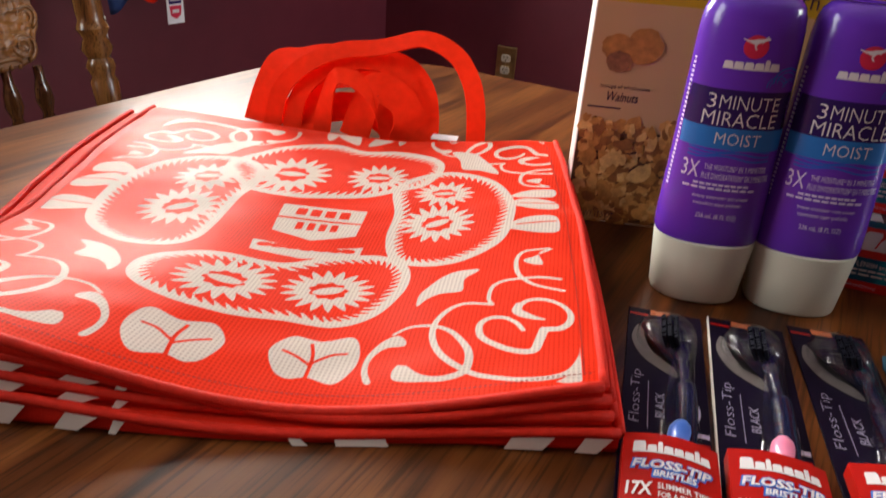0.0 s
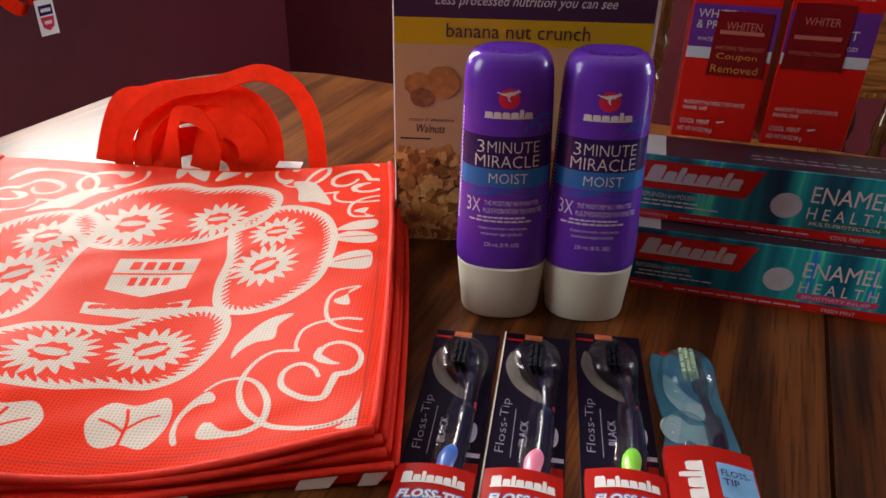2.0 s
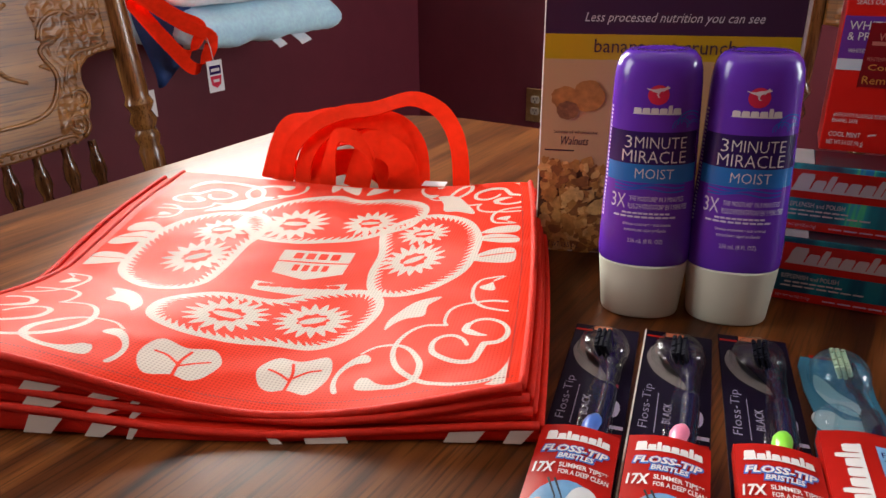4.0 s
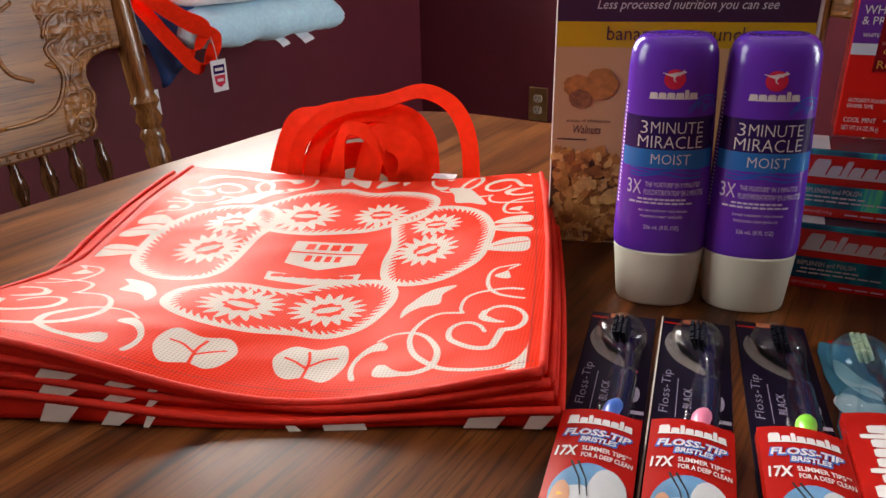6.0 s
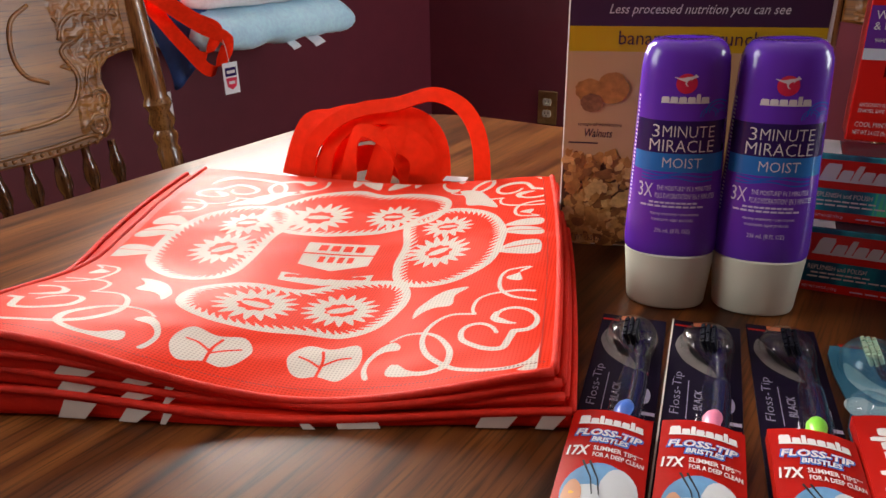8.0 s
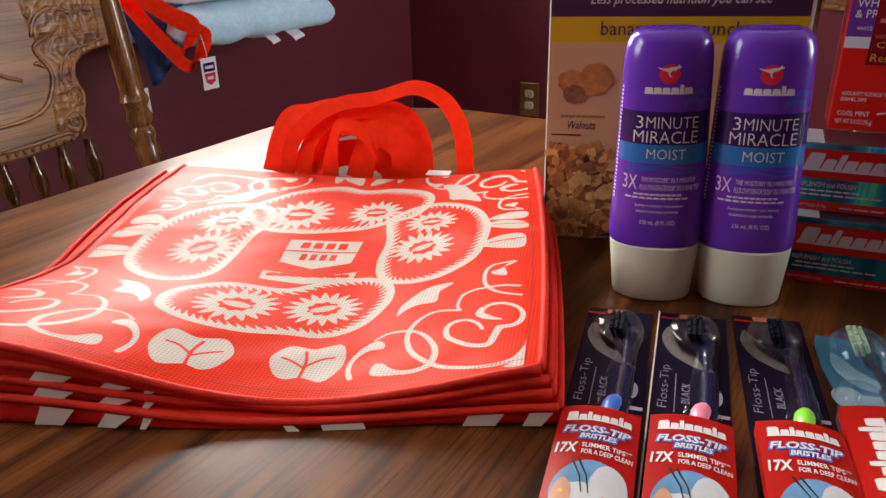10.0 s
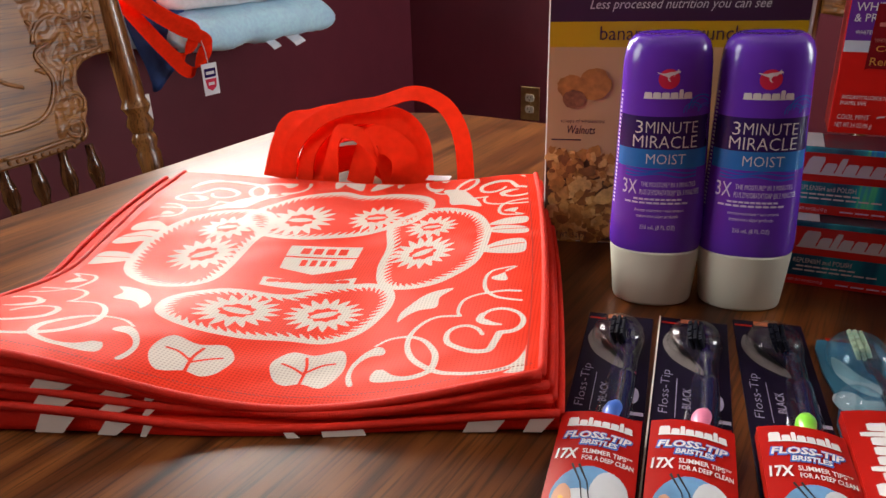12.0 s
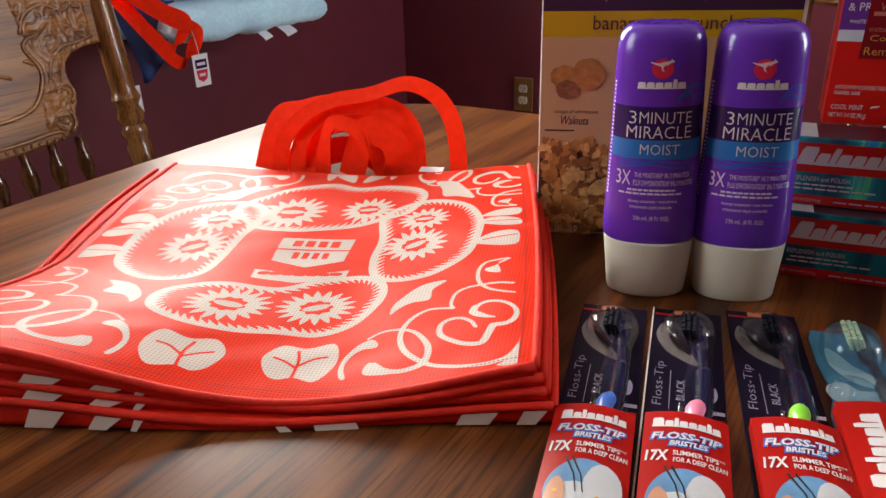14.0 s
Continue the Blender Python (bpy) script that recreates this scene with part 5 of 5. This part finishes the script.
def blue_pack(m):
    root = thing("toothbrush_pack", m, "light blue toothbrush blister pack with a red cover", "toothbrush", "toothbrush packs")
    bm = bmesh.new()
    out = [(-0.017, -0.004), (0.017, -0.002), (0.019, -0.012), (0.018, -0.04), (0.022, -0.08), (0.024, -0.21), (-0.020, -0.21), (-0.0195, -0.09), (-0.015, -0.07), (-0.019, -0.04), (-0.0195, -0.015)]
    rings(bm, [[Vector((x, y, z)) for x, y in out] for z in (0, 0.0012)])
    part("card", bm, PACK_BLUE, root, "light blue backing card")
    bm = bmesh.new()
    bar(bm, -0.012, 0.012, -0.0045, -0.001, on_card(0.0015), 1)
    part("red_print", bm, PACK_RED, root)
    bm = bmesh.new()
    disc(bm, -0.010, -0.070, 0.0085, 0.0105, on_card(0.0016), 20, 0.1, 2)
    disc(bm, 0.003, -0.073, 0.0085, 0.008, on_card(0.0019), 20, 0.1, 3)
    part("tooth_print", bm, TOOTH, root)
    bm = bmesh.new()
    flat(bm, smooth_loop([(-0.012, -0.024), (-0.006, -0.030), (-0.001, -0.040), (0.008, -0.050), (0.010, -0.060), (0.000, -0.060), (-0.008, -0.052), (-0.013, -0.040)]), on_card(0.0016))
    part("pale_crescent", bm, TOOTH, root)
    bm = bmesh.new()
    disc(bm, 0.0, -0.087, 0.010, 0.005, on_card(0.0017), 18, 0.2, 9)
    part("orange_print", bm, PACK_ORANGE, root)
    bm = bmesh.new()
    letters(bm, "4X", -0.004, -0.093, 0.010, 0.007, on_card(0.0020))
    part("lettering", bm, GRIP["lilac"], root)
    brush(root, -0.018, -0.19, 0.003, GRIP["lilac"], BRISTLE_PALE)
    bm = bmesh.new()
    dome(bm, smooth_loop([(-0.013, -0.012), (0.0, -0.006), (0.013, -0.012), (0.016, -0.030), (0.012, -0.05), (0.014, -0.09), (-0.010, -0.09), (-0.006, -0.06), (-0.013, -0.045), (-0.016, -0.030)]), 0.013,
         lambda x, y, z: Vector((x, y, 0.0013 + z)))
    dome(bm, [(0.0005 + 0.0165 * math.cos(2 * math.pi * i / 32), -0.028 + 0.0200 * math.sin(2 * math.pi * i / 32)) for i in range(32)], 0.0165, lambda x, y, z: Vector((x, y, 0.0014 + z)), 8)
    dome(bm, [(-0.006 + 0.012 * math.cos(2 * math.pi * i / 24), -0.072 + 0.012 * math.sin(2 * math.pi * i / 24)) for i in range(24)], 0.009, lambda x, y, z: Vector((x, y, 0.0014 + z)), 6)
    part("blister", bm, BLISTER_BLUE, root, "clear bluish plastic blister", smooth=True, angle=50)
    zc = 0.0130
    cov = front_cover(root, 0.042, -0.215, -0.0965, zc, 2)
    c1, c2 = (cover_place(0.042, zc, o) for o in (0.0003, 0.0006))
    bm = bmesh.new()
    word_shape(bm, 0, 0, 0.052, 0.012, "Oolooolo", lambda x, y: c1(-0.0105 - y, -0.133 + x))
    part("brand_mark", bm, INK_WHITE, cov)
    bm = bmesh.new()
    bar(bm, 0.002, 0.0200, -0.129, -0.107, c1, 8)
    part("blue_panel", bm, SKY_BLUE, cov)
    bm = bmesh.new()
    letters(bm, "FLOSS-", 0.0105, -0.1135, 0.014, 0.0040, c2)
    letters(bm, "TIP", 0.0075, -0.1195, 0.0075, 0.0042, c2)
    part("lettering", bm, LABEL_DARK, cov)
    return root


blue_pack(pose(0.3745, 0.4885, TOP + 0.0004, 0, 0, -6.0))


# ---- pressed-back oak chairs ----
def oak_chair(m, label):
    """Its back's plane is y = 0 (x across, from one post at 0.225 to the other at -0.225), its front towards -y, z from the floor."""
    root = thing("dining_chair", m, label, "chair", "oak dining chairs")
    hw = 0.225
    part("seat", boxed(-0.22, 0.22, -0.43, 0.0, 0.425, 0.455, 0.012), CHAIR_OAK, root)
    turn = [(0.0, 0.016), (0.20, 0.017), (0.255, 0.019), (0.262, 0.015), (0.277, 0.0205), (0.288, 0.015), (0.302, 0.0215), (0.317, 0.0155), (0.330, 0.0225), (0.342, 0.0175), (0.352, 0.0185),
            (0.40, 0.0185), (0.52, 0.0165), (0.60, 0.015), (0.612, 0.019), (0.63, 0.021), (0.65, 0.017), (0.67, 0.008)]
    for s in (-1, 1):
        bm = bmesh.new()
        # the rings of the turning, on a post raked a little inwards and back
        rake = Matrix.Translation((s * hw, 0.0, 0.455)) @ Matrix.Rotation(radians(-1 * s), 4, "Y") @ Matrix.Rotation(radians(-6), 4, "X")
        turned(bm, turn, rake, 24)
        part("post", bm, POST_OAK, root, smooth=True, angle=50)
        for y, z in ((-0.39, 0.0), (-0.02, 0.0)):
            bm = bmesh.new()
            turned(bm, [(0, 0.014), (0.10, 0.018), (0.20, 0.016), (0.32, 0.022), (0.426, 0.020)], Matrix.Translation((s * 0.19, y, 0)))
            part("leg", bm, POST_OAK, root, smooth=True, angle=50)
    # the pressed crest panel, scalloped below
    half = [(0.0, 0.742), (0.04, 0.743), (0.08, 0.746), (0.115, 0.750), (0.132, 0.757), (0.141, 0.768), (0.140, 0.780), (0.142, 0.787), (0.148, 0.797), (0.150, 0.810), (0.146, 0.822),
            (0.143, 0.838), (0.148, 0.854), (0.162, 0.866), (0.184, 0.872), (0.214, 0.874), (0.218, 1.00), (0.16, 1.045), (0.08, 1.075), (0.0, 1.085)]
    outline = half + [(-x, z) for x, z in half[::-1][1:-1]]
    bm = bmesh.new()
    rows = []
    for y, k in ((0.012, 0.0), (-0.006, 0.0), (-0.009, 0.003)):
        rows.append([Vector((x * (1 - k / 0.2), y, z + (k if z < 0.9 else -k))) for x, z in outline])
    rings(bm, rows)
    for f in [f for f in bm.faces if len(f.verts) > 4]:
        bmesh.ops.triangulate(bm, faces=[f], ngon_method="EAR_CLIP")
    crest = part("crest_panel", bm, CHAIR_OAK, root, "pressed oak crest with carved scrolls", smooth=True, angle=35)
    lean = Matrix.Translation((0, 0, 0.455)) @ Matrix.Rotation(radians(-6), 4, "X") @ Matrix.Translation((0, 0, -0.455))
    crest.matrix_local = lean @ Matrix.Diagonal((0.93, 1, 1, 1))

    # the field of pressed leaves beside the smooth middle, a shallow uneven relief
    for s in (1, -1):
        bm = bmesh.new()
        nx, nz = 60, 84
        grid = {}
        for i in range(nx + 1):
            for j in range(nz + 1):
                x, z = 0.070 + 0.135 * i / nx, 0.762 + 0.21 * j / nz
                edge = float(np.interp(z, [0.742, 0.760, 0.775, 0.800, 0.830, 0.852, 0.868, 0.875, 1.0], [0.10, 0.128, 0.134, 0.138, 0.134, 0.138, 0.160, 0.200, 0.206]))
                inner = float(np.interp(z, [0.76, 0.80, 0.83, 0.86, 0.90, 0.98], [0.085, 0.090, 0.102, 0.106, 0.092, 0.080]))
                if not inner <= x <= edge:
                    continue
                p = Vector((x, z, 1.7))
                q = Vector((x + 0.006 * noise.noise(p * 60), z + 0.006 * noise.noise(p * 60 + Vector((5, 0, 0))), 0))
                h = 1 - min(1.0, abs(noise.noise(q * 95)) * 2.6)
                k = min(1.0, (x - inner) / 0.006, (edge - x) / 0.006)
                grid[i, j] = bm.verts.new((s * x, -0.0088 - (0.0006 + 0.0022 * h + 0.0012 * noise.noise(q * 40)) * k, z))
        for (i, j), v in list(grid.items()):
            q = [grid.get(c) for c in ((i, j), (i + 1, j), (i + 1, j + 1), (i, j + 1))]
            if all(q):
                bm.faces.new(q if s > 0 else q[::-1])
        part("pressed_leaves", bm, CHAIR_OAK, crest, smooth=True)

    def relief(pts, r):
        bm = bmesh.new()
        tube(bm, [Vector((x, -0.0115, z)) for x, z in pts], r, 7)
        for v in bm.verts:
            v.co.y = -0.0098 + (v.co.y + 0.0115) * 0.5
        part("carving", bm, CHAIR_OAK, crest, smooth=True)

    def coil(cx, cz, r0, turns, start, sgn):
        out = []
        for i in range(int(turns * 14) + 1):
            a = start + sgn * 2 * math.pi * i / 14
            r = r0 * (1 - 0.86 * i / (turns * 14))
            out.append((cx + r * math.cos(a), cz + r * math.sin(a)))
        return out
    rnd = random.Random(5)
    for s in (1, -1):
        relief([(s * x, z) for x, z in coil(0.118, 0.775, 0.019, 2.2, -1.4, 1)], lambda f: 0.0034 - 0.0018 * f)
        relief([(s * x, z) for x, z in coil(0.131, 0.812, 0.0155, 2.0, -1.2, 1)], lambda f: 0.003 - 0.0015 * f)
        for q in ([(0.0, 0.757), (0.05, 0.758), (0.10, 0.762), (0.112, 0.757)], [(0.0, 0.790), (0.04, 0.792), (0.075, 0.800), (0.095, 0.820), (0.105, 0.850), (0.09, 0.885), (0.12, 0.90)],
                  [(0.09, 0.90), (0.105, 0.925), (0.135, 0.935), (0.165, 0.925), (0.19, 0.94)], [(0.115, 0.835), (0.125, 0.86), (0.145, 0.875), (0.175, 0.88), (0.20, 0.885)],
                  [(0.06, 0.845), (0.03, 0.86), (0.02, 0.89), (0.03, 0.93), (0.06, 0.95)]):
            relief([(s * p.x, p.y) for p in spline([(x, z, 0) for x, z in q], 7)], lambda f: 0.0026 + 0.001 * math.sin(math.pi * f))
        for i in range(12):
            x, z = 0.095 + 0.10 * rnd.random(), 0.835 + 0.10 * rnd.random()
            if x > 0.150 and z < 0.872:
                continue
            a, r = rnd.random() * 6.3, 0.008 + 0.008 * rnd.random()
            relief([(s * (x + r * k * math.cos(a + 0.9 * k)), z + r * k * math.sin(a + 0.9 * k)) for k in np.linspace(0, 1, 8)], lambda f: 0.0012 + 0.0026 * math.sin(math.pi * f))
        for i in range(9):
            x = 0.008 + 0.0125 * i
            bm = bmesh.new()
            turned(bm, [(0, 0.0036), (0.0016, 0.0028), (0.0024, 0.0008)], Matrix.Translation((s * x, -0.0088, 0.7505)) @ Matrix.Rotation(radians(90), 4, "X"), 10)
            part("bead", bm, CHAIR_OAK, crest, smooth=True)
    sp = [(0, 0.007), (0.06, 0.010), (0.12, 0.008), (0.16, 0.006), (0.185, 0.011), (0.20, 0.007), (0.215, 0.0105), (0.228, 0.0065), (0.245, 0.0115), (0.262, 0.010), (0.275, 0.0065), (0.292, 0.006)]
    for i in range(7):
        bm = bmesh.new()
        turned(bm, sp, lean @ Matrix.Translation((-0.1275 + 0.0425 * i, 0.0, 0.455)), 14)
        part("spindle", bm, SHADED_SPINDLE_OAK, root, smooth=True, angle=50)
    return root


# one on the window side of the table, one beyond its far edge
oak_chair(Matrix.Translation(uv(-0.78, 0.616, 0)) @ ROOM @ Matrix.Rotation(radians(90), 4, "Z") @ Matrix.Diagonal((1, 1, 0.96, 1)), "golden oak pressed-back chair with carved crest, beside the table")
oak_chair(Matrix.Translation(uv(0.27, 1.22, 0)) @ ROOM, "golden oak pressed-back chair beyond the table's far edge")


# ---- the shelf below the window, towels and hanging bag ----
shelf = tagged(part("wall_shelf", boxed(1.27, 1.52, -0.13, 0.0, 0.740, 0.762, 0.003), POST_OAK), "narrow oak shelf on the maroon wall below the window", "shelf")
shelf.matrix_world = WEST


def folded_towel(m, ln, dp, th, mat, label, seed):
    """A thick folded towel, rounded at its folds, soft and uneven."""
    root = thing("folded_towel", m, label, "towel", "pile of towels")
    bm = bmesh.new()
    n, k = 56, 28
    rows = []
    for i in range(n + 1):
        f = i / n
        q = min(1.0, min(f, 1 - f) / 0.11)
        e = max(0.10, math.sqrt(1 - (1 - q) ** 2))
        row = []
        for j in range(k):
            a = 2 * math.pi * j / k
            c, s = math.cos(a), math.sin(a)
            y, z = dp / 2 * math.copysign(abs(c) ** 0.45, c) * (0.9 + 0.1 * e), th / 2 * math.copysign(abs(s) ** 0.7, s) * e
            p = Vector((ln * (f - 0.5), y, z + th / 2))
            w = noise.noise(p * 14 + Vector((seed, 0, 0))) * 0.010 + noise.noise(p * 90 + Vector((seed, 3, 0))) * 0.0022
            p += Vector((0, c, s)) * w
            p.z = max(p.z, 0.0) if s < 0 and c > -0.2 else p.z - 0.016 * max(0, -c - 0.2) * (1 - f * 0.2)
            row.append(p)
        rows.append(row)
    rings(bm, rows)
    part("towel", bm, mat, root, smooth=True)
    if seed == 1:
        for x, w in ((0.02, 0.030), (0.10, 0.042)):
            bm = bmesh.new()
            ribbon(bm, [Vector((x, -dp / 2 + 0.035, 0.004)), Vector((x + 0.004, -dp / 2 + 0.014, -0.010)), Vector((x + 0.006, -dp / 2 + 0.008, -0.017))], [Vector((1, 0, 0))] * 3, w, 0.0008)
            part("label", bm, TAG_WHITE, root, "white woven label")
    return root


# pile, overhanging the shelf's front edge
folded_towel(WEST @ pose(1.395, -0.175, 0.764), 0.50, 0.30, 0.085, TOWEL, "thick pale blue terry towel folded on the shelf", 1)
folded_towel(WEST @ pose(1.385, -0.160, 0.850), 0.52, 0.30, 0.080, TOWEL_WHITE, "thick white terry towel folded on the pile", 5)
folded_towel(WEST @ pose(1.405, -0.150, 0.931), 0.48, 0.28, 0.075, TOWEL, "pale blue terry towel folded on top of the pile", 9)


def hanging_bag(m):
    """Local x along the wall, y out of the room, z down from the shelf's edge."""
    root = thing("hanging_bag", m, "dark blue shopping bag with red straps, hanging at the shelf", "shopping bag")
    bm = bmesh.new()
    rows = []
    for i in range(15):
        f = i / 14
        row = []
        for j in range(22):
            a = 2 * math.pi * j / 22
            wx, wy = 0.066 * (1 - 0.35 * f) + 0.012 * math.sin(5 * f), 0.030 * (1 - 0.3 * f)
            fold = 1 + 0.22 * math.sin(3 * a + 4 * f)
            row.append(Vector((wx * math.cos(a) * (0.92 + 0.08 * fold) + 0.050 - 0.005 * f, wy * math.sin(a) * fold, 0.08 - 0.175 * f + 0.03 * math.cos(a) * f)))
        rows.append(row)
    rings(bm, rows)
    part("body", bm, BAG_BLUE, root, smooth=True)
    for dx, dz, k, w in ((0.0, 0.0, 1.0, 0.026), (-0.014, 0.022, 0.9, 0.022)):
        c = spline([(dx + k * x, y, dz + k * z) for x, y, z in ((-0.105, -0.060, 0.110), (-0.045, -0.082, 0.055), (0.030, -0.088, 0.004), (0.088, -0.085, -0.022), (0.100, -0.074, -0.045),
                                                               (0.062, -0.064, -0.088), (0.012, -0.060, -0.040), (-0.050, -0.056, 0.040), (-0.090, -0.050, 0.095))], 8)
        bm = bmesh.new()
        ribbon(bm, c, [Vector((0.55, -0.35, 0.65))] * len(c), w, 0.002)
        part("strap", bm, STRAP_RED, root, smooth=True, angle=30)
    bm = bmesh.new()
    box(bm, 0.126, 0.166, -0.056, -0.0552, -0.150, -0.086, 0.0)
    tag = part("tag", bm, TAG_WHITE, root, "white paper shop tag")
    tag.location = (-0.060, -0.035, 0.014)
    bm = bmesh.new()
    pl = lambda x, z: Vector((x, -0.0564, z))
    flat(bm, [(0.131, -0.096), (0.161, -0.096), (0.161, -0.114), (0.131, -0.114)], pl)
    part("tag_print", bm, LABEL_DARK, tag)
    bm = bmesh.new()
    flat(bm, [(0.131, -0.117), (0.161, -0.117), (0.158, -0.135), (0.146, -0.142), (0.134, -0.135)], pl)
    part("tag_print", bm, EMBLEM_RED, tag)
    bm = bmesh.new()
    bar(bm, 0.135, 0.157, -0.108, -0.102, lambda x, z: Vector((x, -0.0568, z)), 1)
    bar(bm, 0.138, 0.154, -0.130, -0.124, lambda x, z: Vector((x, -0.0568, z)), 1)
    part("tag_print", bm, INK_WHITE, tag)
    bm = bmesh.new()
    tube(bm, [Vector((0.146, -0.055, -0.086)), Vector((0.145, -0.052, -0.06)), Vector((0.142, -0.049, -0.04))], 0.0008, 6)
    part("tag_string", bm, INK_WHITE, tag)
    part("label_slip", boxed(-0.040, -0.026, -0.034, -0.0332, -0.172, -0.118), TAG_WHITE, root)
    return root


hanging_bag(WEST @ pose(1.095, -0.260, 0.822))
